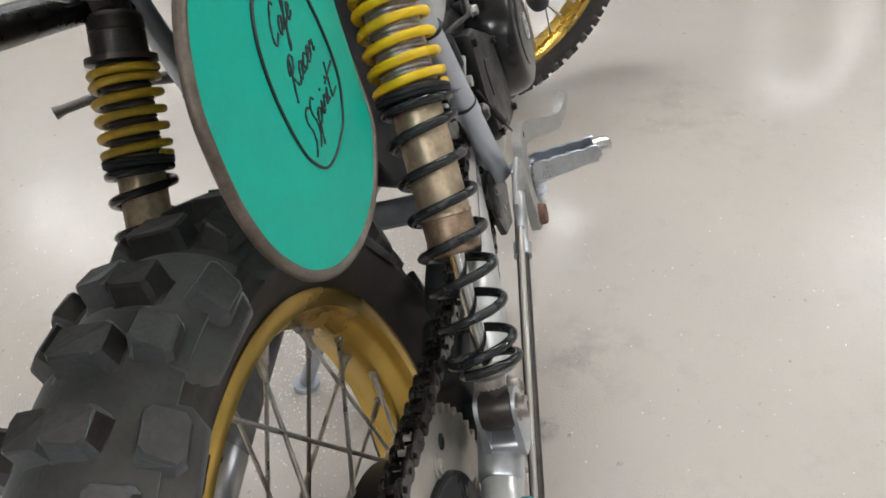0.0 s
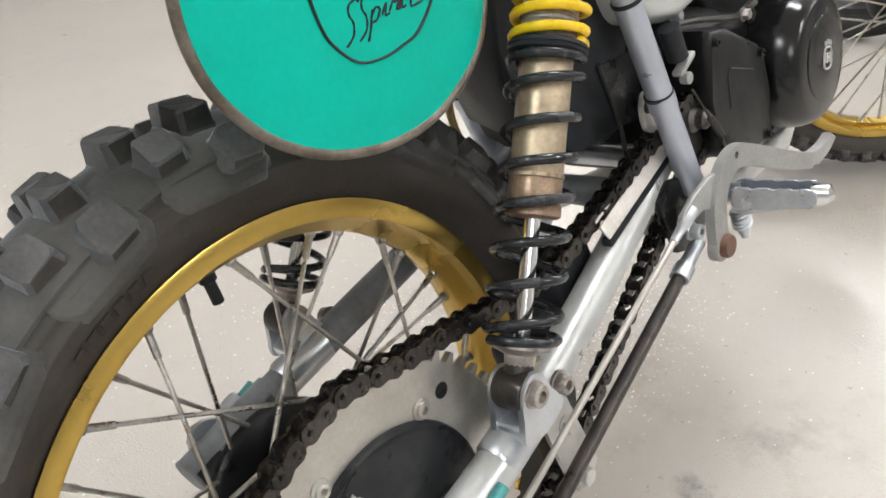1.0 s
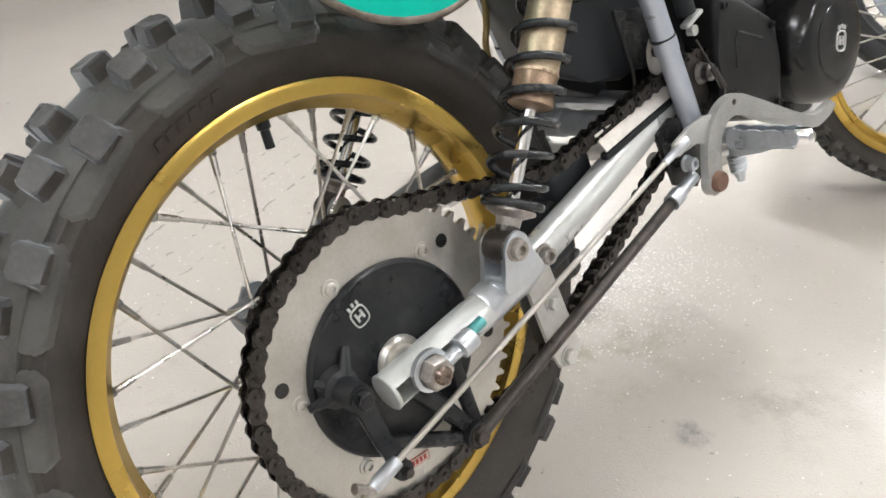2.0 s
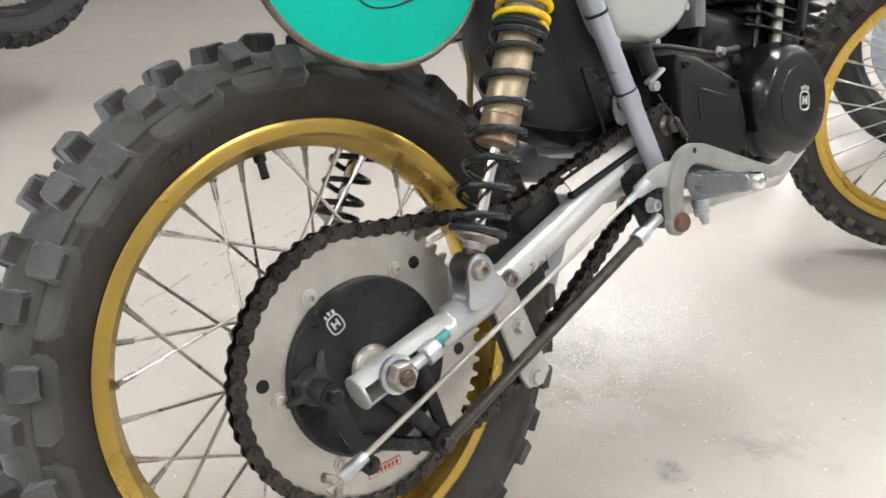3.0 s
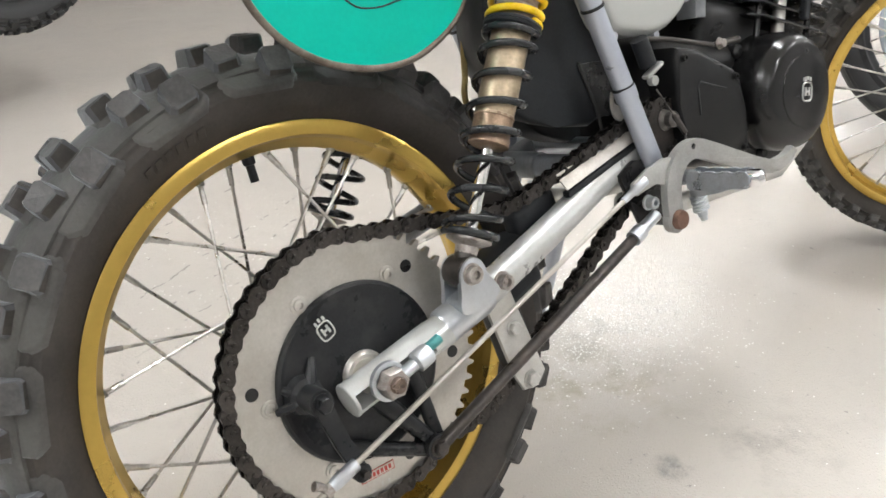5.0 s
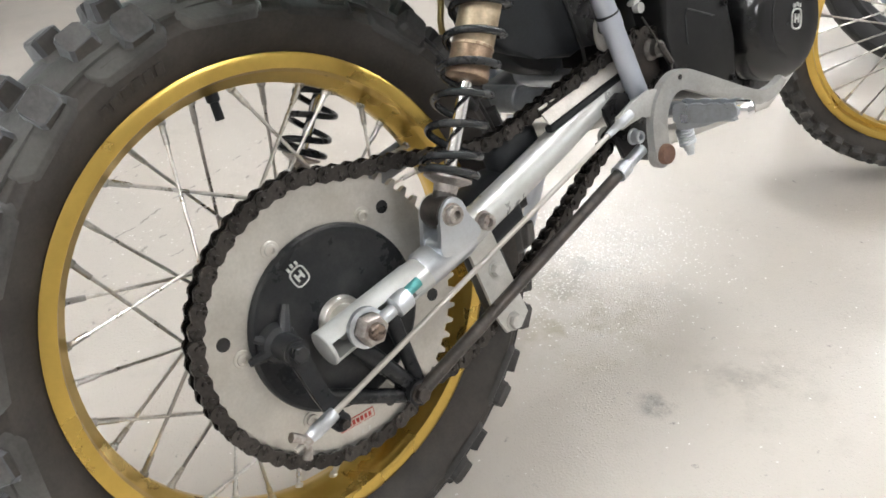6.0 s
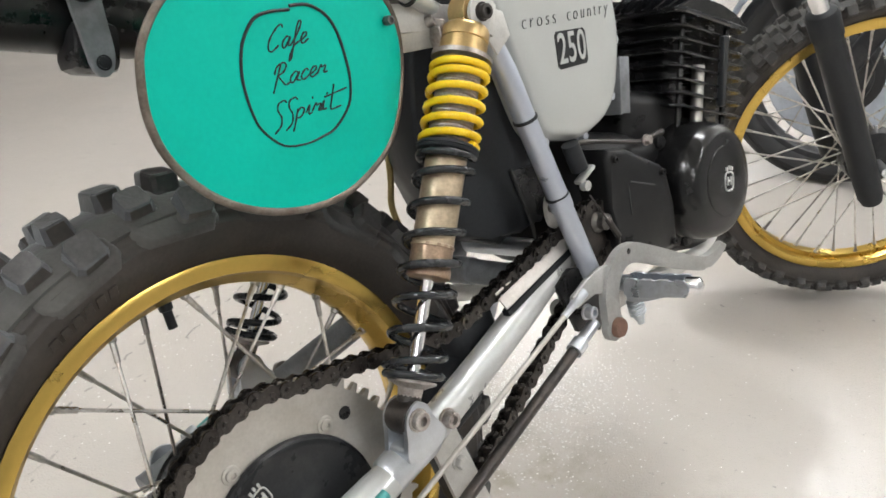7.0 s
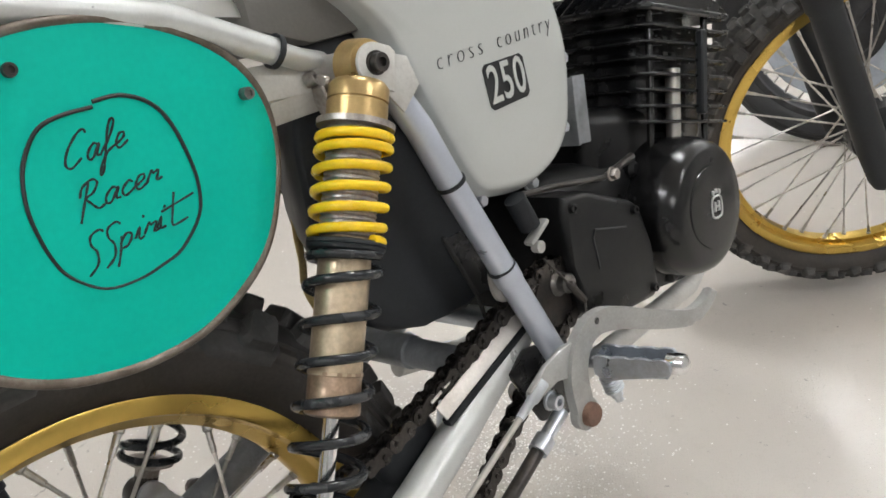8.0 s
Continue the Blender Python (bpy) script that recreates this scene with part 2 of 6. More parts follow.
def floor_material():
    m = bpy.data.materials.new("epoxy_floor")
    m.use_nodes = True
    nt = m.node_tree
    N, K = nt.nodes, nt.links
    b = N["Principled BSDF"]
    co = N.new("ShaderNodeTexCoord")

    def noise_node(scale, detail, rough=0.6):
        n = N.new("ShaderNodeTexNoise")
        n.inputs["Scale"].default_value, n.inputs["Detail"].default_value, n.inputs["Roughness"].default_value = scale, detail, rough
        K.new(co.outputs["Object"], n.inputs["Vector"])
        return n

    def remap(src, a, c, lo, hi):
        r = N.new("ShaderNodeMapRange")
        for key, v in (("From Min", a), ("From Max", c), ("To Min", lo), ("To Max", hi)):
            r.inputs[key].default_value = v
        K.new(src, r.inputs["Value"])
        return r.outputs[0]

    def blend(fac, one, two):
        x = N.new("ShaderNodeMix")
        x.data_type = "RGBA"
        ins = [s for s in x.inputs if s.type == "RGBA"]
        K.new(fac, x.inputs[0])
        for s, v in zip(ins, (one, two)):
            if isinstance(v, tuple):
                s.default_value = (*v, 1)
            else:
                K.new(v, s)
        return [s for s in x.outputs if s.type == "RGBA"][0]

    def calc(op, one, two=None):
        n = N.new("ShaderNodeMath")
        n.operation = op
        for k, v in enumerate((one, two)):
            if v is None:
                continue
            if isinstance(v, (int, float)):
                n.inputs[k].default_value = v
            else:
                K.new(v, n.inputs[k])
        return n.outputs[0]

    large, mid = noise_node(1.6, 6), noise_node(14, 8, 0.7)
    col = blend(remap(large.outputs["Fac"], 0.35, 0.68, 0, 1), (0.668, 0.616, 0.560), (0.622, 0.580, 0.536))
    col = blend(remap(mid.outputs["Fac"], 0.56, 0.76, 0, 0.28), col, (0.43, 0.395, 0.355))
    spots = noise_node(46, 3)
    col = blend(remap(spots.outputs["Fac"], 0.68, 0.74, 0, 0.55), col, (0.20, 0.19, 0.18))
    xyz = N.new("ShaderNodeSeparateXYZ")
    K.new(co.outputs["Object"], xyz.inputs[0])
    X, Y = xyz.outputs[0], xyz.outputs[1]
    # dried oil and scuffs beside the rear wheel, with a darker grey patch among them
    for cx, cy, rad, tone, amount in ((0.55, 0.16, 0.17, (0.40, 0.35, 0.22), 0.6), (0.68, 0.29, 0.24, (0.40, 0.385, 0.36), 0.6), (0.64, -0.11, 0.13, (0.36, 0.34, 0.31), 0.5), (0.485, -0.056, 0.035, (0.26, 0.25, 0.24), 0.7), (1.45, -0.35, 0.25, (0.40, 0.375, 0.33), 0.35)):
        dx, dy = calc("SUBTRACT", X, cx), calc("SUBTRACT", Y, cy)
        dist = calc("SQRT", calc("ADD", calc("MULTIPLY", dx, dx), calc("MULTIPLY", dy, dy)))
        near = remap(dist, 0.02, rad, 1, 0)
        patch = calc("MULTIPLY", near, remap(mid.outputs["Fac"], 0.46, 0.62, 0, amount))
        col = blend(patch, col, tone)
    # broken scratches in the coating
    u = calc("ADD", calc("MULTIPLY", X, 0.883), calc("MULTIPLY", Y, 0.469))
    v = calc("SUBTRACT", calc("MULTIPLY", Y, 0.883), calc("MULTIPLY", X, 0.469))
    wander = calc("MULTIPLY", calc("SUBTRACT", mid.outputs["Fac"], 0.5), 0.05)
    dashes = noise_node(30, 2)
    for v0 in (0.622, 0.690, 0.765, 0.95):
        off = calc("ABSOLUTE", calc("ADD", calc("SUBTRACT", v, v0), wander))
        line = calc("MULTIPLY", remap(off, 0.0015, 0.0035, 1, 0), remap(dashes.outputs["Fac"], 0.50, 0.56, 0, 1))
        span = calc("MULTIPLY", remap(u, 0.3, 0.4, 0, 1), remap(u, 1.0, 1.2, 1, 0))
        col = blend(calc("MULTIPLY", line, calc("MULTIPLY", span, 0.45)), col, (0.12, 0.115, 0.11))
    K.new(col, b.inputs["Base Color"])
    b.inputs["Specular IOR Level"].default_value = 0.50
    pimple = remap(noise_node(170, 1).outputs["Fac"], 0.63, 0.73, 0, 0.5)
    wavy = calc("MULTIPLY", noise_node(5, 3).outputs["Fac"], 4.0)
    fine = calc("MULTIPLY", noise_node(420, 2).outputs["Fac"], 0.10)
    bp = N.new("ShaderNodeBump")
    bp.inputs["Strength"].default_value, bp.inputs["Distance"].default_value = 0.6, 0.0013
    # bumps in the coating, densest beside the wheel where the lamps glint
    gx, gy = calc("SUBTRACT", X, 0.68), calc("SUBTRACT", Y, 0.29)
    glint_patch = remap(calc("ADD", calc("SQRT", calc("ADD", calc("MULTIPLY", gx, gx), calc("MULTIPLY", gy, gy))), wander), 0.12, 0.34, 1, 0)
    K.new(calc("ADD", remap(mid.outputs["Fac"], 0.35, 0.7, 0.12, 0.22), calc("MULTIPLY", glint_patch, 0.05)), b.inputs["Roughness"])
    grit = remap(noise_node(240, 1).outputs["Fac"], 0.46, 0.70, 0, 1)
    pimple = calc("ADD", pimple, calc("MULTIPLY", grit, remap(noise_node(2.3, 3).outputs["Fac"], 0.40, 0.62, 0.10, 0.40)))
    beads = remap(noise_node(330, 0).outputs["Fac"], 0.60, 0.70, 0, 1)
    pimple = calc("ADD", pimple, calc("MULTIPLY", beads, calc("ADD", calc("MULTIPLY", glint_patch, 0.5), 0.2)))
    K.new(calc("ADD", calc("ADD", pimple, wavy), fine), bp.inputs["Height"])
    K.new(bp.outputs[0], b.inputs["Normal"])
    return m


FLOOR = floor_material()
WALLPAINT = mat("wall_paint", (0.40, 0.395, 0.39), 0.7, var=0.05, scale=3, fine=60, bump=0.05)
CEILPAINT = mat("ceiling_paint", (0.72, 0.71, 0.68), 0.8, var=0.04, scale=2, fine=40, bump=0.05)


def glow(name, colour, strength):
    m = bpy.data.materials.new(name)
    m.use_nodes = True
    b = m.node_tree.nodes["Principled BSDF"]
    b.inputs["Base Color"].default_value = (0.8, 0.8, 0.8, 1)
    b.inputs["Emission Color"].default_value = (*colour, 1)
    b.inputs["Emission Strength"].default_value = strength
    return m


TUBELIGHT = glow("lamp_diffuser", (0.965, 0.985, 1.0), 76.0)


# ------------------------------------------------------------ mesh helpers
def link(name, bm, material, parent=None, label="", sharp=38):
    me = bpy.data.meshes.new(name)
    bmesh.ops.recalc_face_normals(bm, faces=bm.faces[:])
    for f in bm.faces:
        f.smooth = True
    bm.to_mesh(me)
    bm.free()
    me.set_sharp_from_angle(angle=radians(sharp))
    me.materials.append(material)
    ob = new(name, me)
    if parent:
        ob.parent = parent
    if label:
        ob["label"] = label
    return ob


part = link


def share(name, mesh, parent, m):
    ob = new(name, mesh)
    ob.parent = parent
    ob.matrix_basis = m
    return ob


def thing(name, m, label, category, group=""):
    ob = new(name)
    ob.empty_display_size = 0.2
    ob.matrix_world = m
    return tagged(ob, label, category, group)


def frame_of(axis):
    a = Vector(axis).normalized()
    u = a.cross(Vector((0, 0, 1)) if abs(a.z) < 0.9 else Vector((1, 0, 0))).normalized()
    return a, u, a.cross(u)


def tube(bm, pts, r, n=12, closed=False):
    """A round bar along points; r: one radius or one for each point."""
    pts = [Vector(p) for p in pts]
    rs = r if isinstance(r, (list, tuple)) else [r] * len(pts)
    rings, u = [], None
    for i, p in enumerate(pts):
        a = pts[(i + 1) % len(pts)] if closed or i + 1 < len(pts) else p
        b = pts[i - 1] if closed or i else p
        t = (a - b).normalized()
        if u is None:
            u = frame_of(t)[1]
        u = (u - t * u.dot(t)).normalized()
        v = t.cross(u)
        rings.append([bm.verts.new(p + rs[i] * (math.cos(w) * u + math.sin(w) * v)) for w in (2 * math.pi * k / n for k in range(n))])
    m = len(rings)
    for i in range(m if closed else m - 1):
        A, B = rings[i], rings[(i + 1) % m]
        for k in range(n):
            bm.faces.new((A[k], A[(k + 1) % n], B[(k + 1) % n], B[k]))
    if not closed:
        bm.faces.new(rings[0][::-1])
        bm.faces.new(rings[-1])
    return bm


def lathe(bm, profile, at, axis, n=32, closed=False):
    """Turns (radius, height) pairs round an axis through at."""
    a, u, v = frame_of(axis)
    at = Vector(at)
    rings = []
    for r, h in profile:
        if r < 1e-6:
            rings.append([bm.verts.new(at + a * h)])
        else:
            rings.append([bm.verts.new(at + a * h + r * (math.cos(w) * u + math.sin(w) * v)) for w in (2 * math.pi * k / n for k in range(n))])
    pairs = list(zip(rings, rings[1:])) + ([(rings[-1], rings[0])] if closed else [])
    for A, B in pairs:
        for k in range(n):
            j = (k + 1) % n
            if len(A) == 1 and len(B) == 1:
                continue
            if len(A) == 1:
                bm.faces.new((A[0], B[j], B[k]))
            elif len(B) == 1:
                bm.faces.new((A[k], A[j], B[0]))
            else:
                bm.faces.new((A[k], A[j], B[j], B[k]))
    return bm


def block(bm, size, m, bevel=0.002, seg=2):
    r = bmesh.ops.create_cube(bm, size=1, matrix=m @ Matrix.Diagonal((*size, 1)))
    if bevel:
        es = list({e for v in r["verts"] for e in v.link_edges})
        bmesh.ops.bevel(bm, geom=es, offset=bevel, segments=seg, affect="EDGES", profile=0.5)
    return bm


def prism(bm, outline, y0, y1, bevel=0.0015, seg=2, holes=()):
    """A plate with an outline of (x, z) pairs, between the planes y0 and y1."""
    lo = [bm.verts.new((x, y0, z)) for x, z in outline]
    hi = [bm.verts.new((x, y1, z)) for x, z in outline]
    n = len(lo)
    f0, f1 = bm.faces.new(lo), bm.faces.new(hi[::-1])
    for i in range(n):
        bm.faces.new((lo[i], hi[i], hi[(i + 1) % n], lo[(i + 1) % n]))
    if bevel:
        es = list({e for f in (f0, f1) for e in f.edges})
        bmesh.ops.bevel(bm, geom=es, offset=bevel, segments=seg, affect="EDGES", profile=0.5)
    return bm


def curve(ctrl, step=6, closed=False):
    """A smooth line through control points (any dimension)."""
    P = [Vector(p) for p in ctrl]
    n = len(P)
    out = []
    for i in range(n if closed else n - 1):
        g = lambda k: P[k % n] if closed else P[min(max(k, 0), n - 1)]
        a, b, c, d = g(i - 1), g(i), g(i + 1), g(i + 2)
        for s in range(step):
            t = s / step
            out.append(0.5 * ((2 * b) + (c - a) * t + (2 * a - 5 * b + 4 * c - d) * t * t + (3 * b - a - 3 * c + d) * t ** 3))
    if not closed:
        out.append(P[-1])
    return out


def hexbolt(bm, p, axis, r, h, socket=False):
    a = Vector(axis).normalized()
    lathe(bm, [(0, 0), (r * 1.25, 0), (r * 1.25, h * 0.18), (r * 0.98, h * 0.2)], p, axis, 20)
    if socket:
        lathe(bm, [(r, h * 0.2), (r, h * 0.9), (r * 0.9, h), (r * 0.5, h), (r * 0.5, h * 0.5), (0, h * 0.5)], p, axis, 20)
    else:
        lathe(bm, [(r, h * 0.2), (r, h * 0.88), (r * 0.86, h), (0, h)], p, axis, 6)
    return bm


def bolt(name, p, axis, r, h, material, parent, socket=False, label=""):
    return part(name, hexbolt(bmesh.new(), p, axis, r, h, socket), material, parent, label)


def words(name, body, size, m, material, parent, label="", shear=0.0, bold=0.0, space=1.0, width=None, waver=0.0):
    cu = bpy.data.curves.new(name, "FONT")
    cu.body, cu.size, cu.shear, cu.offset, cu.space_character = body, size, shear, bold, space
    cu.extrude, cu.align_x, cu.align_y, cu.resolution_u = 0.0003, "CENTER", "CENTER", 3
    ob = bpy.data.objects.new(name, cu)
    scene.collection.objects.link(ob)
    dg = bpy.context.evaluated_depsgraph_get()
    me = bpy.data.meshes.new_from_object(ob.evaluated_get(dg))
    bpy.data.objects.remove(ob)
    me.name = name
    if width:
        xs = [v.co.x for v in me.vertices]
        k = width / (max(xs) - min(xs))
        for v in me.vertices:
            v.co.x *= k
    if waver:
        for v in me.vertices:
            x, y = v.co.x, v.co.y
            v.co.y += waver * (math.sin(x * 190) + 0.7 * math.sin(x * 410 + 1))
            v.co.x += waver * 0.8 * math.sin(y * 260 + x * 90)
    me.materials.clear()
    me.materials.append(material)
    o = new(name, me)
    o.parent, o.matrix_basis = parent, m
    if label:
        o["label"] = label
    return o


# facing the bike's right side: text x runs forward, text y runs up
FACE_RIGHT = Matrix(((1, 0, 0), (0, 0, -1), (0, 1, 0))).to_4x4()

# ------------------------------------------------------------ the room
x0, x1, y0, y1, H = ROOM
bm = bmesh.new()
block(bm, (x1 - x0, y1 - y0, 0.1), pose((x0 + x1) / 2, (y0 + y1) / 2, -0.05), 0)
floor = tagged(link("floor", bm, FLOOR), "glossy beige-grey epoxy workshop floor with scuffs and stains", "floor", kind="structure")
bm = bmesh.new()
block(bm, (x1 - x0, y1 - y0, 0.1), pose((x0 + x1) / 2, (y0 + y1) / 2, H + 0.05), 0)
tagged(link("ceiling", bm, CEILPAINT), "plain off-white painted ceiling", "ceiling", kind="structure")
for nm, sx, sy, px, py in (("wall_north", x1 - x0, 0.15, (x0 + x1) / 2, y1 + 0.075), ("wall_south", x1 - x0, 0.15, (x0 + x1) / 2, y0 - 0.075),
                           ("wall_east", 0.15, y1 - y0 + 0.3, x1 + 0.075, (y0 + y1) / 2), ("wall_west", 0.15, y1 - y0 + 0.3, x0 - 0.075, (y0 + y1) / 2)):
    bm = bmesh.new()
    block(bm, (sx, sy, H), pose(px, py, H / 2), 0)
    tagged(link(nm, bm, WALLPAINT), "plain grey painted workshop wall", "wall", kind="structure")


def ceiling_lamp():
    e = thing("ceiling_lamp", Matrix(), "long white fluorescent ceiling lamp", "lamp", "ceiling lamps")
    bm = bmesh.new()
    block(bm, (0.16, 1.5, 0.06), pose(0, 0, 0.05), 0.004)
    part("housing", bm, WHITE, e)
    bm = bmesh.new()
    block(bm, (0.13, 1.46, 0.035), pose(0, 0, 0.004), 0.008)
    part("diffuser", bm, TUBELIGHT, e, "glowing lamp diffuser")
    return e


lamp = ceiling_lamp()
first = True
for lx in LAMP_X:
    for ly in LAMP_Y:
        if lx < 2 and ly > 2:
            continue
        m = pose(lx, ly, LAMP_Z + 0.08)
        if first:
            lamp.matrix_world = m
            first = False
        else:
            copy_thing(lamp, m)

# ------------------------------------------------------------ the motorcycle
# Its own axes: x ahead, y to its left, z up, origin on the ground under the rear axle. It leans on its stand.
LEAN_DEG = 14.5
bike = thing("motorcycle", pose(0, 0, 0, -LEAN_DEG, 0, 0),
             "vintage off-road motorcycle with teal plate and gold rims on its stand", "motorcycle")
AX = Vector((-0.001, 0, 0.3335))
RIGHT = Vector((0, -1, 0))


def P(x, y, z):
    return Vector((x, y, z))


def polar(r, deg, y=0.0, c=AX):
    return Vector((c.x + r * math.cos(radians(deg)), c.y + y, c.z + r * math.sin(radians(deg))))


def knob_mesh(name, w, l, h, material, dish=0.06, root=0.004, slope=0.0, wear=0):
    """A tread block: w across, l along, h high, on a flared foot, with chamfered corners."""
    me = bpy.data.meshes.new(name)
    pad = h < 0.006
    c = (0.28 if pad else 0.15) * min(w, l)
    if pad:
        levels = ((1.22, 1.12, -root), (1.06, 1.03, 0.45 * h), (0.94, 0.97, h))
    else:
        levels = ((1.42 + 12 * root, 1.46 + 12 * root, -root), (1.10, 1.12, 0.16 * h), (1.0, 1.0, 0.90 * h), (0.91, 0.91, h))
    rings = []
    for sx, sy, z in levels:
        a, b, cc = w / 2 * sx, l / 2 * sy, c * sx
        rings.append([(a - cc, -b, z), (a, -b + cc, z), (a, b - cc, z), (a - cc, b, z), (-a + cc, b, z), (-a, b - cc, z), (-a, -b + cc, z), (-a + cc, -b, z)])
    top = 8 * len(rings)
    verts = [v for r in rings for v in r] + [(0, 0, h * (1 - dish))]
    rnd = random.Random(wear + int(w * 1e4))
    verts = [(x + rnd.uniform(-0.0009, 0.0009), y + rnd.uniform(-0.0009, 0.0009), z + rnd.uniform(-0.0006, 0.0005) * (z > 0)) for x, y, z in verts]
    # the outer edge of a shoulder block runs down into the side of the tyre
    verts = [(x, y, z - slope * h * max(0.0, z / h) * (0.5 + x / w * math.copysign(1, slope)) * math.copysign(1, slope)) for x, y, z in verts]
    faces = []
    for q in range(len(rings) - 1):
        for k in range(8):
            faces.append((q * 8 + k, q * 8 + (k + 1) % 8, q * 8 + 8 + (k + 1) % 8, q * 8 + 8 + k))
    faces += [(top - 8 + k, top - 8 + (k + 1) % 8, top) for k in range(8)]
    me.from_pydata(verts, [], faces)
    me.materials.append(material)
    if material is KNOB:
        # tops are coloured lighter for ceiling light, sidewall-facing sides darker, the foot is as dusty as the casing
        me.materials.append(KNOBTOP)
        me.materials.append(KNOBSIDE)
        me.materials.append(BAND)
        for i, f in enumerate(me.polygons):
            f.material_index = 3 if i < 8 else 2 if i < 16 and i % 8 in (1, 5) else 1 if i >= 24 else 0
    for i, f in enumerate(me.polygons):
        f.use_smooth = pad or i < 8
    return me


def tyre(parent, name, r_bead, r_crown, half, half_bead, m, pitches, rows, label, n=96, material=RUBBER, knob=KNOB, upright=0.0):
    """A tyre about the local y axis at m, with blocks. rows: (phase, angle from the crown, across, along)."""
    rc = r_bead + 0.42 * (r_crown - r_bead)
    ar = r_crown - rc
    prof = [(r_bead - 0.004, -half_bead + 0.004), (r_bead + 0.004, -half_bead - 0.003), (r_bead + 0.010, -half_bead - 0.010)]
    ribs = {-82: 0.0014, -80: 0.0014, -68: 0.0014, -66: 0.0014, 66: 0.0014, 68: 0.0014, 80: 0.0014, 82: 0.0014}
    for d in sorted(set(range(-90, 91, 10)) | set(ribs) | {-84, -78, -70, -64, 64, 70, 78, 84}):
        e = ribs.get(d, 0.0)
        prof.append((rc + (ar + e) * math.cos(radians(d)), (half + e) * math.sin(radians(d))))
    prof += [(r_bead + 0.010, half_bead + 0.010), (r_bead + 0.004, half_bead + 0.003), (r_bead - 0.004, half_bead - 0.004)]
    bm = lathe(bmesh.new(), prof, (0, 0, 0), (0, 1, 0), n)
    t = part(name, bm, material, parent, label, 50)
    t.matrix_basis = m
    if rows:
        band = [(rc + (ar + e) * math.cos(radians(d)), (half + e) * math.sin(radians(d))) for d, e in [(-60, -0.002)] + [(d, 0.003) for d in range(-56, 57, 7)] + [(60, -0.002)]]
        dusty = knob is KNOB
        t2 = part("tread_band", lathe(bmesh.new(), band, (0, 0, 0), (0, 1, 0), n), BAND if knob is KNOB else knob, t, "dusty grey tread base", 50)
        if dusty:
            # dust colours the rear half; the front's shade is put in as darker rubber
            t2.data.materials.append(DARKKNOB)
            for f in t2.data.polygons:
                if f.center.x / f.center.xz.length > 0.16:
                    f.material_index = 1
        dust = random.Random(5)
        meshes = {}
        for i in range(pitches):
            for ph, d, w, l, kh in rows:
                slope = 0.0 if kh < 0.006 or upright == 0 else -math.copysign(min(0.62, abs(d) / 85), d) if abs(d) > 25 else 0.0
                # bare blocks take the darker rubber that stands in for the front's shade
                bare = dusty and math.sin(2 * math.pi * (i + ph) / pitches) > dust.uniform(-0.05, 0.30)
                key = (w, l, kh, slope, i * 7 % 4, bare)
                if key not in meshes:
                    meshes[key] = knob_mesh("tread_knob", w, l, kh, DARKKNOB if bare else knob if kh > 0.006 else BAND, root=0.004 + 0.00022 * abs(d) * upright, slope=slope, wear=i * 7 % 4)
                a = 2 * math.pi * (i + ph) / pitches + radians(0.7)
                c, s = math.cos(radians(d)), math.sin(radians(d))
                loc = Vector((0, half * s, rc + ar * c))
                nz = (Vector((0, s / half, c / ar)).normalized() * (1 - upright) + Vector((0, 0, 1)) * upright).normalized()
                ny = Vector((1, 0, 0))
                nx = ny.cross(nz)
                k = Matrix((nx, ny, nz)).transposed().to_4x4()
                ob = share("tread_knob", meshes[key], t, Matrix.Rotation(a + dust.gauss(0, 0.006), 4, "Y") @ Matrix.Translation(loc) @ k @ pose(0, 0, dust.uniform(-0.0012, 0.0006) * (kh > 0.006), dust.gauss(0, 2.2), dust.gauss(0, 2.2), dust.gauss(0, 3.0)))
    return t


def rim(parent, name, r_flange, half, m, material, label, n=96):
    """A wheel rim about the local y axis: flanges, shoulders and a deep inner well."""
    R = r_flange
    prof = [(R, -half), (R - 0.001, -half + 0.004), (R - 0.011, -half + 0.006), (R - 0.012, -half + 0.018), (R - 0.020, -0.010), (R - 0.020, 0.010), (R - 0.012, half - 0.018),
            (R - 0.011, half - 0.006), (R - 0.001, half - 0.004), (R, half), (R - 0.004, half + 0.0015), (R - 0.015, half - 0.0005), (R - 0.0175, half - 0.008), (R - 0.0185, half - 0.014),
            (R - 0.027, 0.011), (R - 0.028, 0.0), (R - 0.027, -0.011), (R - 0.0185, -half + 0.014), (R - 0.0175, -half + 0.008), (R - 0.015, -half + 0.0005), (R - 0.004, -half - 0.0015)]
    o = part(name, lathe(bmesh.new(), prof, (0, 0, 0), (0, 1, 0), n, closed=True), material, parent, label, 40)
    o.matrix_basis = m
    return o


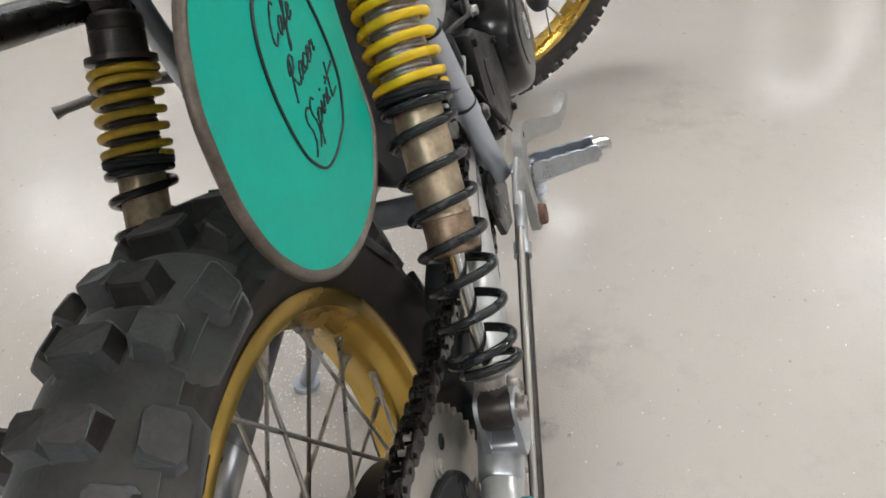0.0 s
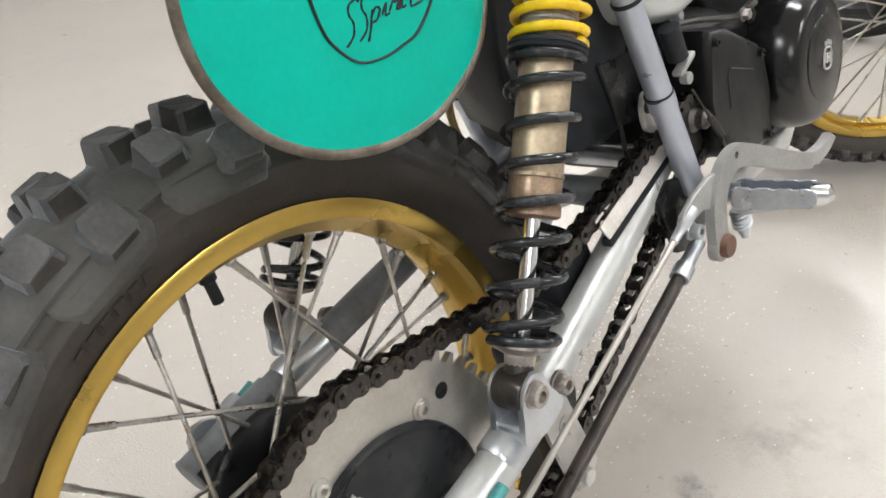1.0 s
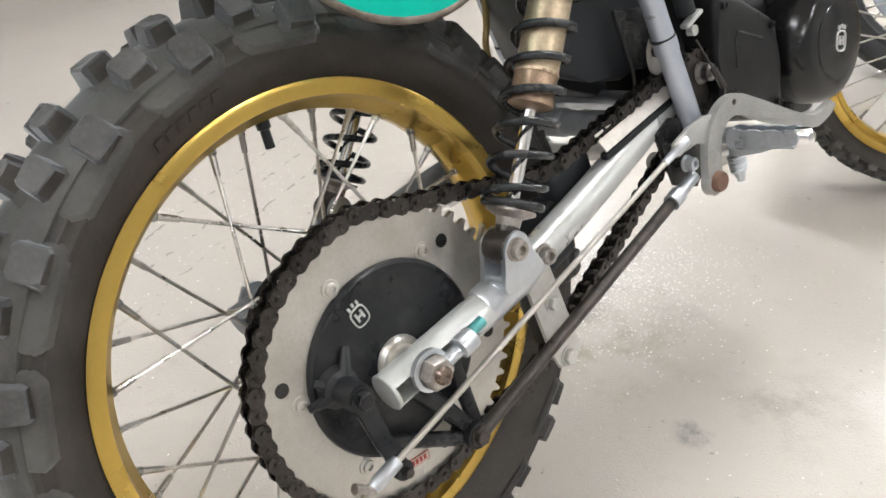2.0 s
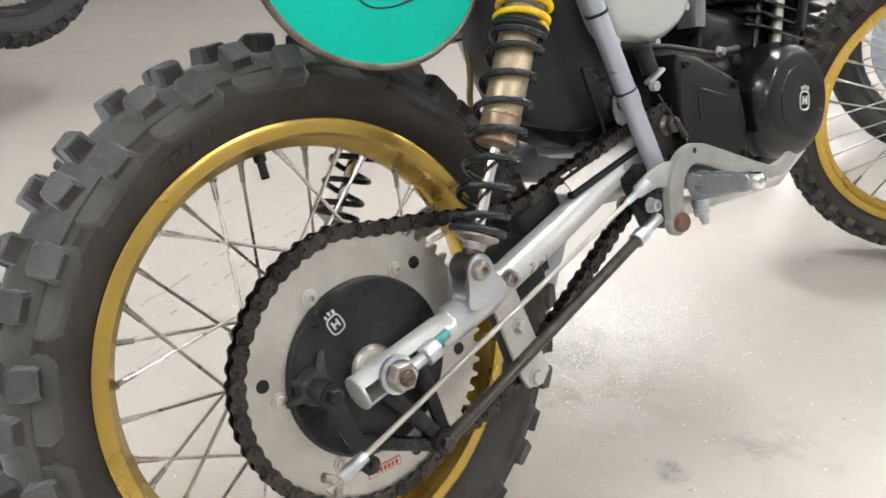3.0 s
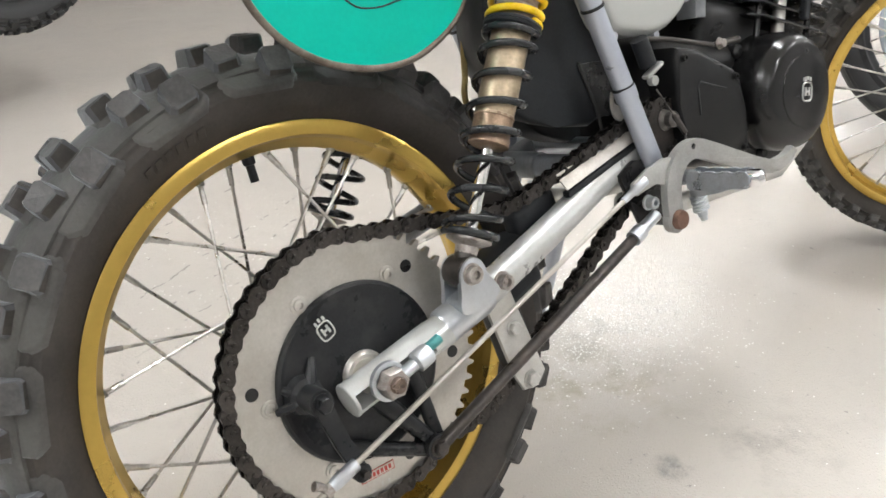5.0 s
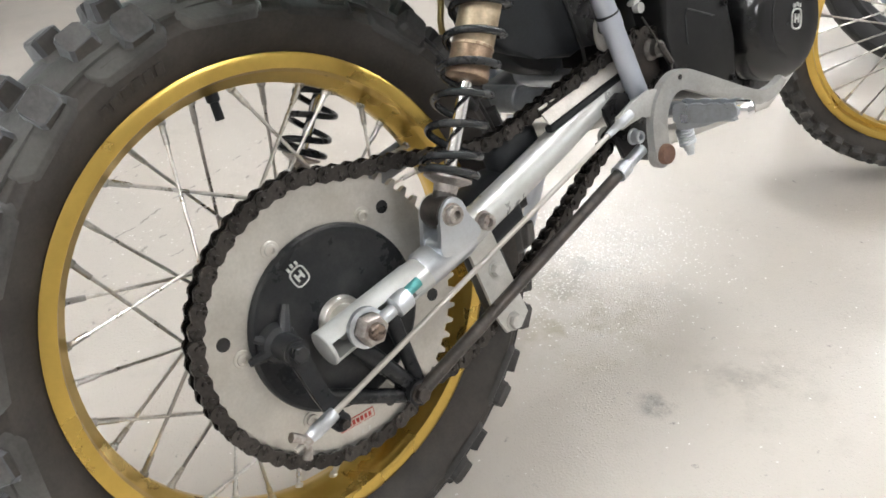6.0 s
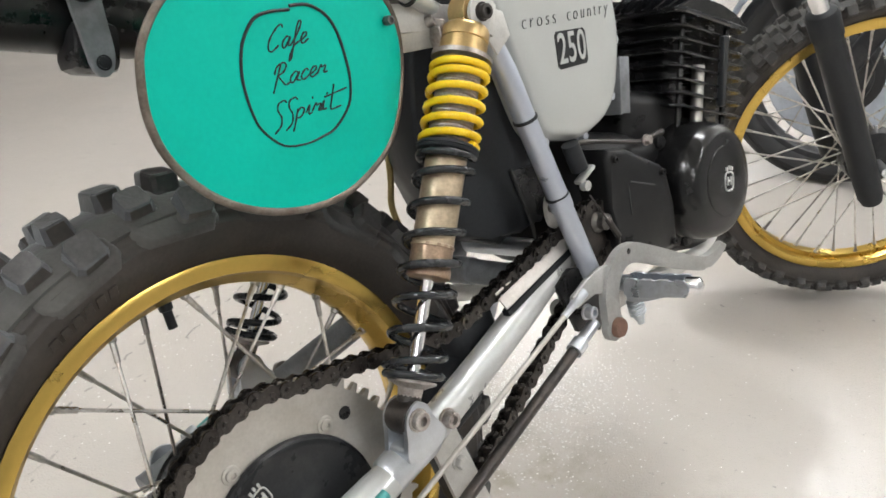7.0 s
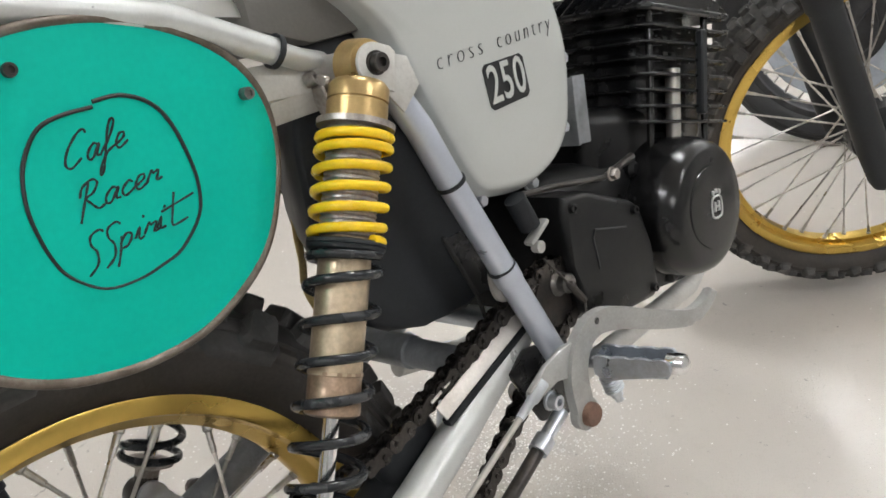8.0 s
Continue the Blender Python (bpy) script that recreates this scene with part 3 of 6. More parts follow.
def spokes(rim_ob, r_rim, right, left, count, offset):
    """Crossed spokes with nipples, children of the rim. right, left: flange radius, flange offset and swing in degrees."""
    for k in range(count):
        deg = offset + 360 * k / count
        side = -1 if k % 2 else 1
        r_hub, y_hub, swing = right if k % 2 else left
        lead = 1 if (k // 2) % 2 else -1
        def at(r, d, y):
            return Vector((r * math.cos(radians(d)), y, r * math.sin(radians(d))))
        a = at(r_rim, deg, side * 0.005)
        b = at(r_hub, deg + lead * swing, side * y_hub)
        d = (b - a).normalized()
        bm = tube(bmesh.new(), [a + d * 0.012, b], 0.00185, 8)
        part("spoke", bm, STEEL, rim_ob)
        bm = tube(bmesh.new(), [a - d * 0.004, a + d * 0.003, a + d * 0.0045, a + d * 0.022], [0.0045, 0.0045, 0.0031, 0.0028], 8)
        part("nipple", bm, STEEL, rim_ob)


# rear wheel
mw = Matrix.Translation(AX) @ pose(0, 0, 0, -1.0, 0, 1.0)
REAR_ROWS = [(0.0, 11, 0.027, 0.023, 0.018), (0.0, -11, 0.027, 0.023, 0.018), (0.5, 0, 0.036, 0.024, 0.018), (-0.42, 35, 0.022, 0.026, 0.0185), (-0.42, -35, 0.022, 0.026, 0.0185),
             (0.0, 55, 0.024, 0.028, 0.0170), (0.0, -55, 0.024, 0.028, 0.0170), (-0.19, 60, 0.033, 0.072, 0.0011), (-0.19, -60, 0.033, 0.072, 0.0011)]
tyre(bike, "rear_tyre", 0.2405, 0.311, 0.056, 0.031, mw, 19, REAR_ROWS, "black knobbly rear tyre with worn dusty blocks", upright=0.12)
rear_tyre = [o for o in bpy.data.objects if o.name == "rear_tyre"][0]
for k in range(6):
    deg = 108 + 2.6 * k
    bm = bmesh.new()
    block(bm, (0.0085, 0.0016, 0.0130), pose(0, 0, 0, 38, 0, 0), 0.0005, 1)
    mark = part("raised_mark", bm, RUBBER, rear_tyre)
    mark.matrix_basis = Matrix.Rotation(radians(90 - deg), 4, "Y") @ Matrix.Translation((0, -0.0500, 0.2600))
rear_rim = rim(bike, "rear_rim", 0.2415, 0.034, mw, GOLD, "gold anodised rear rim")
spokes(rear_rim, 0.214, (0.098, 0.055, 56), (0.068, 0.030, 20), 36, 0.6)
# valve
bm = tube(bmesh.new(), [polar(0.216, 95.4) - AX, polar(0.206, 95.4) - AX, polar(0.205, 95.4) - AX, polar(0.188, 95.4) - AX], [0.0065, 0.0065, 0.0045, 0.0045], 12)
part("valve", bm, PLASTIC, rear_rim, "black valve with cap")
# hub
bm = lathe(bmesh.new(), [(0, -0.085), (0.09, -0.085), (0.102, -0.078), (0.102, -0.050), (0.092, -0.044), (0.050, -0.034), (0.042, 0.022), (0.068, 0.026), (0.072, 0.030), (0.072, 0.036), (0.03, 0.055), (0.02, 0.075), (0, 0.075)], AX, (0, 1, 0), 48)
part("rear_hub", bm, HUB, bike, "black rear wheel hub")

# sprocket with real teeth; its holes are drawn as black discs
TEETH, PITCH = 54, 0.015875
R_P = PITCH / (2 * math.sin(math.pi / TEETH))
Y_S = -0.101
bm = bmesh.new()
outer = []
for k in range(TEETH):
    for f, r in ((-0.28, R_P - 0.0048), (-0.09, R_P + 0.0032), (0.09, R_P + 0.0032), (0.28, R_P - 0.0048)):
        outer.append((r, 2 * math.pi * (k + 0.5 + f) / TEETH))
inner_r = 0.082

rings = {}
for key, yy in (("a", Y_S - 0.0028), ("b", Y_S + 0.0028)):
    rings[key] = [[bm.verts.new((q * math.cos(w), yy, AX.z + q * math.sin(w))) for q, w in ((r if j == 0 else inner_r, w) for r, w in outer)] for j in range(2)]
n = len(outer)
for i in range(n):
    j = (i + 1) % n
    bm.faces.new((rings["a"][0][i], rings["a"][0][j], rings["a"][1][j], rings["a"][1][i]))
    bm.faces.new((rings["b"][0][j], rings["b"][0][i], rings["b"][1][i], rings["b"][1][j]))
    bm.faces.new((rings["a"][0][j], rings["a"][0][i], rings["b"][0][i], rings["b"][0][j]))
    bm.faces.new((rings["a"][1][i], rings["a"][1][j], rings["b"][1][j], rings["b"][1][i]))
sprocket = part("rear_sprocket", bm, ALLOY, bike, "brushed alloy rear sprocket with oily teeth", 30)
for d in range(0, 360, 60):
    p = polar(0.0972, d, Y_S - 0.0028)
    bm = lathe(bmesh.new(), [(0, 0), (0.0086, 0), (0.0086, 0.0013), (0.0078, 0.0018), (0.0060, 0.0018), (0.0058, 0.0040), (0.0050, 0.0046), (0.0031, 0.0046), (0.0029, 0.0015), (0, 0.0015)], p, RIGHT, 18)
    part("sprocket_bolt", bm, ALLOY, sprocket)
# the dark inside of each hole is put in as a flat black disc
for d in (50, 110 + 60, 290, 350):
    p = polar(0.1118, d, Y_S - 0.0028)
    bm = lathe(bmesh.new(), [(0.0066, -0.0005), (0.0064, 0.0004), (0.0, 0.0004)], p, RIGHT, 18)
    part("sprocket_hole", bm, BLACK, sprocket, "black disc drawn as a drilled hole")
# upside-down sticker with bars, and a stamped mark
LB = Matrix.Translation((-0.0037, 0, 0.2262)) @ Matrix.Rotation(radians(-2), 4, "Y")
bm = bmesh.new()
block(bm, (0.0395, 0.0004, 0.0096), LB @ pose(0, Y_S - 0.0032, 0), 0)
part("label", bm, RED, sprocket, "small red and cream sticker")
bm = bmesh.new()
block(bm, (0.0375, 0.0004, 0.0078), LB @ pose(0, Y_S - 0.0036, 0), 0)
part("label_field", bm, LABEL, sprocket)
bm = bmesh.new()
for k in range(7):
    block(bm, (0.0010 if k == 0 else 0.0030, 0.0004, 0.0048), LB @ pose((k - 3) * 0.0047, Y_S - 0.0040, 0), 0)
part("label_bars", bm, RED, sprocket)
bm = bmesh.new()
for x in (-0.0005, 0.0075):
    block(bm, (0.0022, 0.0004, 0.0042), pose(x, Y_S - 0.0030, 0.2120, 0, 12, 0), 0)
part("stamped_mark", bm, WHITEMARK, sprocket)
# brake plate: the black disc
bm = lathe(bmesh.new(), [(0.0895, -0.004), (0.0895, 0.004), (0.0885, 0.0065), (0.0860, 0.0078), (0.0835, 0.0066), (0.080, 0.0062), (0.05, 0.0085), (0.03, 0.010), (0.0, 0.010)], AX + P(0, Y_S, 0), RIGHT, 72)
plate_disc = part("brake_plate", bm, HUB, bike, "black painted brake plate")
bm = lathe(bmesh.new(), [(0.0235, 0.006), (0.0235, 0.012), (0.0205, 0.016), (0.0165, 0.016), (0.0165, 0.03), (0, 0.03)], AX + P(0, Y_S, 0), RIGHT, 32)
part("axle_spacer", bm, ALLOY, bike, "bare metal axle spacer")
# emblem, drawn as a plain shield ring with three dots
def emblem(parent, p, s, tilt=0.0):
    m = Matrix.Translation(p) @ Matrix.Rotation(tilt, 4, "Y")
    bm = bmesh.new()
    ring = [m @ Vector((s * 0.42 * math.copysign(abs(math.cos(w)) ** 0.6, math.cos(w)), 0, s * (0.48 * math.copysign(abs(math.sin(w)) ** 0.6, math.sin(w)) - 0.12))) for w in (2 * math.pi * k / 28 for k in range(28))]
    tube(bm, ring, s * 0.048, 6, closed=True)
    for k in (-1, 0, 1):
        block(bm, (s * 0.13, s * 0.08, s * 0.2), m @ pose(k * s * 0.26, 0, s * (0.52 if k else 0.58)), 0)
    block(bm, (s * 0.12, s * 0.08, s * 0.44), m @ pose(-s * 0.16, 0, -s * 0.1), 0)
    block(bm, (s * 0.12, s * 0.08, s * 0.44), m @ pose(s * 0.16, 0, -s * 0.1), 0)
    block(bm, (s * 0.3, s * 0.08, s * 0.1), m @ pose(0, 0, -s * 0.1), 0)
    return part("emblem", bm, WHITEMARK, parent, "small silver emblem")


emblem(plate_disc, P(-0.031, Y_S - 0.0082, 0.389), 0.0185, radians(-25))
# webbed arm cast into the brake plate, toward the torque rod
bm = bmesh.new()
tube(bm, [AX + P(0.006, -0.112, -0.026), P(0.052, -0.128, 0.243)], [0.011, 0.008], 10)
tube(bm, [AX + P(0.046, -0.112, 0.012), P(0.058, -0.128, 0.246)], [0.009, 0.007], 10)
tube(bm, [AX + P(-0.040, -0.112, -0.062), P(0.044, -0.128, 0.238)], [0.008, 0.007], 10)
lathe(bm, [(0, -0.014), (0.013, -0.014), (0.013, 0.012), (0, 0.012)], P(0.05, -0.128, 0.241), RIGHT, 20)
part("brake_plate_arm", bm, HUB, plate_disc)
bolt("torque_bolt", P(0.05, -0.140, 0.241), RIGHT, 0.008, 0.008, DARKMETAL, bike)
# brake cam and lever
CAM = P(-0.0660, -0.109, 0.3375)
bm = lathe(bmesh.new(), [(0.019, 0.0), (0.017, 0.010), (0.0125, 0.013), (0.0125, 0.030), (0.0105, 0.031), (0.0105, 0.034), (0, 0.034)], CAM, RIGHT, 24)
for d, ln in ((62, 0.034), (150, 0.022), (196, 0.030)):
    w = radians(d)
    tube(bm, [CAM + P(0, -0.010, 0), CAM + P(0.5 * ln * math.cos(w), -0.007, 0.5 * ln * math.sin(w)), CAM + P(ln * math.cos(w), 0, ln * math.sin(w))], [0.008, 0.006, 0.0035], 8)
part("brake_cam", bm, HUB, plate_disc)
lever_end = P(-0.0440, -0.150, 0.2615)
bm = bmesh.new()
u = (lever_end - P(CAM.x, 0, CAM.z)).to_3d()
lx = Vector((u.x, 0, u.z)).normalized()
lz = Vector((-lx.z, 0, lx.x))
sec = [(0.000, 0.0095, -0.142), (0.030, 0.0085, -0.142), (0.048, 0.0082, -0.142), (0.058, 0.0082, -0.1475), (0.078, 0.0078, -0.1485)]
rings_ = []
for a, hw, y in sec:
    c0 = P(CAM.x, 0, CAM.z) + lx * a
    rings_.append([bm.verts.new((c0.x + lz.x * sgn * hw, y + dy, c0.z + lz.z * sgn * hw)) for sgn, dy in ((-1, -0.003), (1, -0.003), (1, 0.003), (-1, 0.003))])
for A, B in zip(rings_, rings_[1:]):
    for k in range(4):
        bm.faces.new((A[k], A[(k + 1) % 4], B[(k + 1) % 4], B[k]))
bm.faces.new(rings_[0])
bm.faces.new(rings_[-1][::-1])
bmesh.ops.bevel(bm, geom=bm.edges[:], offset=0.0012, segments=2, affect="EDGES")
lathe(bm, [(0, -0.006), (0.0092, -0.006), (0.0092, 0.004), (0.0080, 0.0055), (0, 0.0055)], lever_end, RIGHT, 20)
lathe(bm, [(0, -0.004), (0.0125, -0.004), (0.0125, 0.004), (0, 0.004)], P(CAM.x, -0.142, CAM.z), RIGHT, 24)
part("brake_lever", bm, HUB, bike, "black brake cam lever", 30)
bolt("cam_nut", P(CAM.x, -0.146, CAM.z), RIGHT, 0.0080, 0.009, HUB, bike)
# brake rod with its clevis, barrel and thread
ROD_A, ROD_B = P(0.348, -0.148, 0.422), P(-0.092, -0.153, 0.2565)
d = (ROD_B - ROD_A).normalized()
rod = part("brake_rod", tube(bmesh.new(), [ROD_A, ROD_B], 0.0030, 10), ROD, bike, "thin dull steel brake rod")
part("rod_clevis", tube(bmesh.new(), [ROD_A - d * 0.034, ROD_A - d * 0.014, ROD_A - d * 0.012, ROD_A + d * 0.008], [0.0062, 0.0062, 0.0048, 0.0040], 10), ZINC, rod)
bm = lathe(bmesh.new(), [(0, -0.003), (0.0042, -0.003), (0.0042, 0.004), (0, 0.004)], lever_end + P(0, -0.0075, 0), RIGHT, 14)
part("rod_barrel", bm, DARKMETAL, rod)
nut0, nut1 = ROD_B - d * 0.047, ROD_B - d * 0.016
part("adjuster_nut", tube(bmesh.new(), [nut0, nut0 + d * 0.002, nut1 - d * 0.006, nut1], [0.0058, 0.0066, 0.0066, 0.0052], 14), ZINC, rod, "bare metal adjuster nut")
bm = bmesh.new()
for sgn in (-1, 1):
    wing = nut1 + d * 0.004
    tube(bm, [wing, wing + Vector((d.z, 0, -d.x)) * (sgn * 0.008) + d * 0.003, wing + Vector((d.z, 0, -d.x)) * (sgn * 0.014) + d * 0.008], [0.0045, 0.0040, 0.0048], 10)
tube(bm, [nut1, nut1 + d * 0.008], 0.0058, 12)
part("wing_nut", bm, RUSTSTEEL, rod, "brown-tinged wing nut")

# ------------------------------------------------------------ swingarm
ARM_R = 0.0172
ARM = [P(-0.0330, -0.1345, 0.3250), P(0.060, -0.1325, 0.348), P(0.106, -0.131, 0.360), P(0.270, -0.113, 0.410), P(0.425, -0.088, 0.458)]
ARM_TILT = math.atan2(0.0405, 0.154)


def arm(side, name):
    s = -side
    q = lambda v: Vector((v.x, v.y * s, v.z))
    bm = bmesh.new()
    tube(bm, [q(v) for v in curve([ARM[1], ARM[2], ARM[3], ARM[4]], 5)], ARM_R, 28)
    # slotted end: the same round tube with the axle slot cut through, closed by a disc
    m = Matrix.Translation(q(ARM[0])) @ Matrix.Rotation(-ARM_TILT, 4, "Y")
    cut = math.asin(0.0082 / ARM_R)
    for flip in (1, -1):
        rows2 = []
        for xx in (0.0, 0.104):
            arc = [cut + (math.pi - 2 * cut) * k / 14 for k in range(15)]
            rows2.append([bm.verts.new(m @ Vector((xx, ARM_R * math.cos(w), flip * ARM_R * math.sin(w)))) for w in arc])
        A, B = rows2
        for k in range(14):
            bm.faces.new((A[k], A[k + 1], B[k + 1], B[k]))
        bm.faces.new((A[14], A[0], B[0], B[14]))
        bm.faces.new(A)
        bm.faces.new(B[::-1])
    lathe(bm, [(0, -0.003), (ARM_R - 0.0006, -0.003), (ARM_R + 0.0004, -0.002), (ARM_R + 0.0004, 0.0004), (0, 0.0004)], m @ Vector((0, 0, 0)), m.to_3x3() @ Vector((1, 0, 0)), 32)
    # the left leg's shade is put into its colour, a duller grey
    return part(name, bm, SILVER if side < 0 else DULLGREY, bike, "silver painted tubular swingarm leg" if side < 0 else "silver swingarm leg coloured dull grey for shade")


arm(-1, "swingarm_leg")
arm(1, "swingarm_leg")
bm = tube(bmesh.new(), [P(0.362, -0.095, 0.451), P(0.362, -0.02, 0.451), P(0.362, -0.018, 0.451), P(0.362, 0.0, 0.451), P(0.362, 0.002, 0.451), P(0.362, 0.10, 0.451)], [0.0150, 0.0150, 0.0150, 0.0150, 0.0172, 0.0172], 20)
part("swingarm_cross_tube", bm, DULLGREY, bike, "grey cross tube of the swingarm")
bm = tube(bmesh.new(), [P(0.43, -0.112, 0.462), P(0.43, 0.112, 0.462)], 0.012, 16)
part("swingarm_pivot", bm, ZINC, bike)
# axle, nut, adjusters
for s in (-1, 1):
    bm = bmesh.new()
    lathe(bm, [(0.0, 0.0), (0.019, 0.0), (0.019, 0.005), (0.015, 0.006)], P(0.0, s * 0.1505, 0.3355), (0, s, 0), 28)
    part("axle_washer", bm, ZINC, bike)
    bm = bmesh.new()
    lathe(bm, [(0.0150, 0.0), (0.0150, 0.011), (0.0128, 0.0135), (0.0082, 0.0135)], P(0.0, s * 0.1555, 0.3355), (0, s, 0), 6)
    part("axle_nut", bm, RUSTSTEEL, bike, "large stained steel axle nut")
    bm = lathe(bmesh.new(), [(0.0082, 0.0), (0.0082, 0.0165), (0.0068, 0.0185), (0.003, 0.018), (0, 0.0165)], P(0.0, s * 0.1555, 0.3355), (0, s, 0), 20)
    part("axle_end", bm, AXLEBROWN, bike, "dark brown axle end")
    bm = tube(bmesh.new(), [P(0.006, s * 0.158, 0.336), P(0.028, s * 0.158, 0.343), P(0.030, s * 0.158, 0.3437), P(0.044, s * 0.158, 0.3483), P(0.046, s * 0.158, 0.349)], [0.0062, 0.0062, 0.0105, 0.0105, 0.0095], 18)
    part("chain_adjuster", bm, ZINC, bike)
    bm = tube(bmesh.new(), [P(0.047, s * 0.155, 0.351), P(0.062, s * 0.155, 0.3565)], [0.0052, 0.0052], 14)
    part("adjuster_sleeve", bm, CYAN, bike, "green-blue adjuster sleeve")
bm = tube(bmesh.new(), [P(0.006, -0.165, 0.333), P(0.006, 0.165, 0.333)], 0.0075, 16)
part("rear_axle", bm, ZINC, bike)

# shock mount welded on the arm: clevis with two ears
for s in (-1, 1):
    bm = bmesh.new()
    for yy in (0.1275, 0.1550):
        prism(bm, [(v.x, v.y) for v in curve([(0.093, 0.370), (0.0945, 0.392), (0.0972, 0.410), (0.1065, 0.4205), (0.1175, 0.4205), (0.1262, 0.412), (0.1290, 0.401), (0.137, 0.390), (0.141, 0.378), (0.117, 0.368)], 5, True)], s * yy - 0.0028, s * yy + 0.0028, 0.0012)
    tube(bm, [(v.x, v.y * -s, v.z) for v in (P(0.080, -0.1325, 0.3545), P(0.084, -0.1325, 0.3555), P(0.132, -0.1300, 0.3680), P(0.142, -0.1290, 0.3705))], [0.0165, 0.0188, 0.0190, 0.0170], 28)
    block(bm, (0.040, 0.030, 0.014), Matrix.Translation(P(0.113, s * 0.1410, 0.3795)) @ Matrix.Rotation(-ARM_TILT, 4, "Y"), 0.005, 3)
    part("shock_clevis", bm, ZINC, bike, "bright zinc shock mount")
    bolt("shock_bolt", P(0.110, s * 0.1575, 0.406), (0, s, 0), 0.0088, 0.008, RUSTSTEEL, bike, True, "rust-tinted socket bolt")
    bolt("guide_bolt", P(0.159, s * 0.140, 0.381), (0, s, 0), 0.0085, 0.011, RUSTSTEEL, bike, True)

# chain guide below the arm
bm = prism(bmesh.new(), [(0.142, 0.381), (0.175, 0.388), (0.1834, 0.357), (0.2161, 0.2572), (0.2032, 0.2429), (0.1825, 0.2447), (0.1738, 0.263), (0.1497, 0.3473)], -0.122, -0.117, 0.0012)
guide = part("chain_guide_plate", bm, GREY, bike, "grey metal chain guide plate")
bolt("guide_plate_bolt", P(0.194, -0.122, 0.2545), RIGHT, 0.0085, 0.007, GREY, guide)
bolt("guide_grommet", P(0.1795, -0.122, 0.3195), RIGHT, 0.0072, 0.008, GREY, guide)
bm = bmesh.new()
block(bm, (0.030, 0.045, 0.085), Matrix.Translation(P(0.192, -0.098, 0.300)) @ Matrix.Rotation(radians(-14), 4, "Y"), 0.010, 3)
part("chain_guide_block", bm, PLASTIC, guide, "black plastic guide block")
bm = bmesh.new()
block(bm, (0.070, 0.03, 0.05), Matrix.Translation(P(0.262, -0.080, 0.418)) @ Matrix.Rotation(radians(-16), 4, "Y"), 0.012, 3)
block(bm, (0.075, 0.04, 0.07), Matrix.Translation(P(0.215, -0.075, 0.365)) @ Matrix.Rotation(radians(-20), 4, "Y"), 0.012, 3)
part("chain_rub_block", bm, PLASTIC, guide)
# alloy chain guard strip above the arm
g0, g1 = P(0.284, -0.114, 0.447), P(0.420, -0.102, 0.477)
gm = Matrix.Translation((g0 + g1) / 2) @ Matrix.Rotation(radians(5), 4, "Z") @ Matrix.Rotation(-math.atan2(g1.z - g0.z, g1.x - g0.x), 4, "Y")
bm = bmesh.new()
block(bm, (0.140, 0.0026, 0.0145), gm @ pose(0, -0.002, 0.003, -32, 0, 0), 0.001)
block(bm, (0.140, 0.0026, 0.007), gm @ pose(0, 0.0055, 0.0125, 40, 0, 0), 0.001)
part("chain_guard_strip", bm, GUARD, bike, "worn bare alloy chain guard strip")
bm = bmesh.new()
block(bm, (0.136, 0.010, 0.008), gm @ pose(0, 0.000, -0.010), 0.002)
part("chain_guard_pad", bm, PLASTIC, bike)

# ------------------------------------------------------------ chain
F_C, F_R = P(0.468, Y_S, 0.474), 0.0335
ctrl = [(polar(R_P, d).x, polar(R_P, d).z) for d in range(-52, -270, -6)]
top = [(0.040, 0.4625), (0.090, 0.4575), (0.150, 0.4485), (0.215, 0.4435), (0.290, 0.4620), (0.370, 0.4845), (0.445, 0.5035)]
front = [(F_C.x + F_R * math.cos(radians(d)), F_C.z + F_R * math.sin(radians(d))) for d in (100, 65, 30, 0, -25, -50)]
low = [(0.425, 0.417), (0.374, 0.384), (0.307, 0.337), (0.240, 0.292), (0.185, 0.256), (0.135, 0.232)]
loop = curve([Vector((x, z)) for x, z in ctrl + top + front + low], 10, True)
L = [0.0]
for a, b in zip(loop, loop[1:] + loop[:1]):
    L.append(L[-1] + (b - a).length)
links = 2 * round(L[-1] / PITCH / 2)
step = L[-1] / links


def along(s):
    s %= L[-1]
    lo_, hi_ = 0, len(loop)
    while hi_ - lo_ > 1:
        mid = (lo_ + hi_) // 2
        if L[mid] <= s:
            lo_ = mid
        else:
            hi_ = mid
    a, b = loop[lo_], loop[(lo_ + 1) % len(loop)]
    return a + (b - a) * ((s - L[lo_]) / max(1e-9, L[lo_ + 1] - L[lo_]))


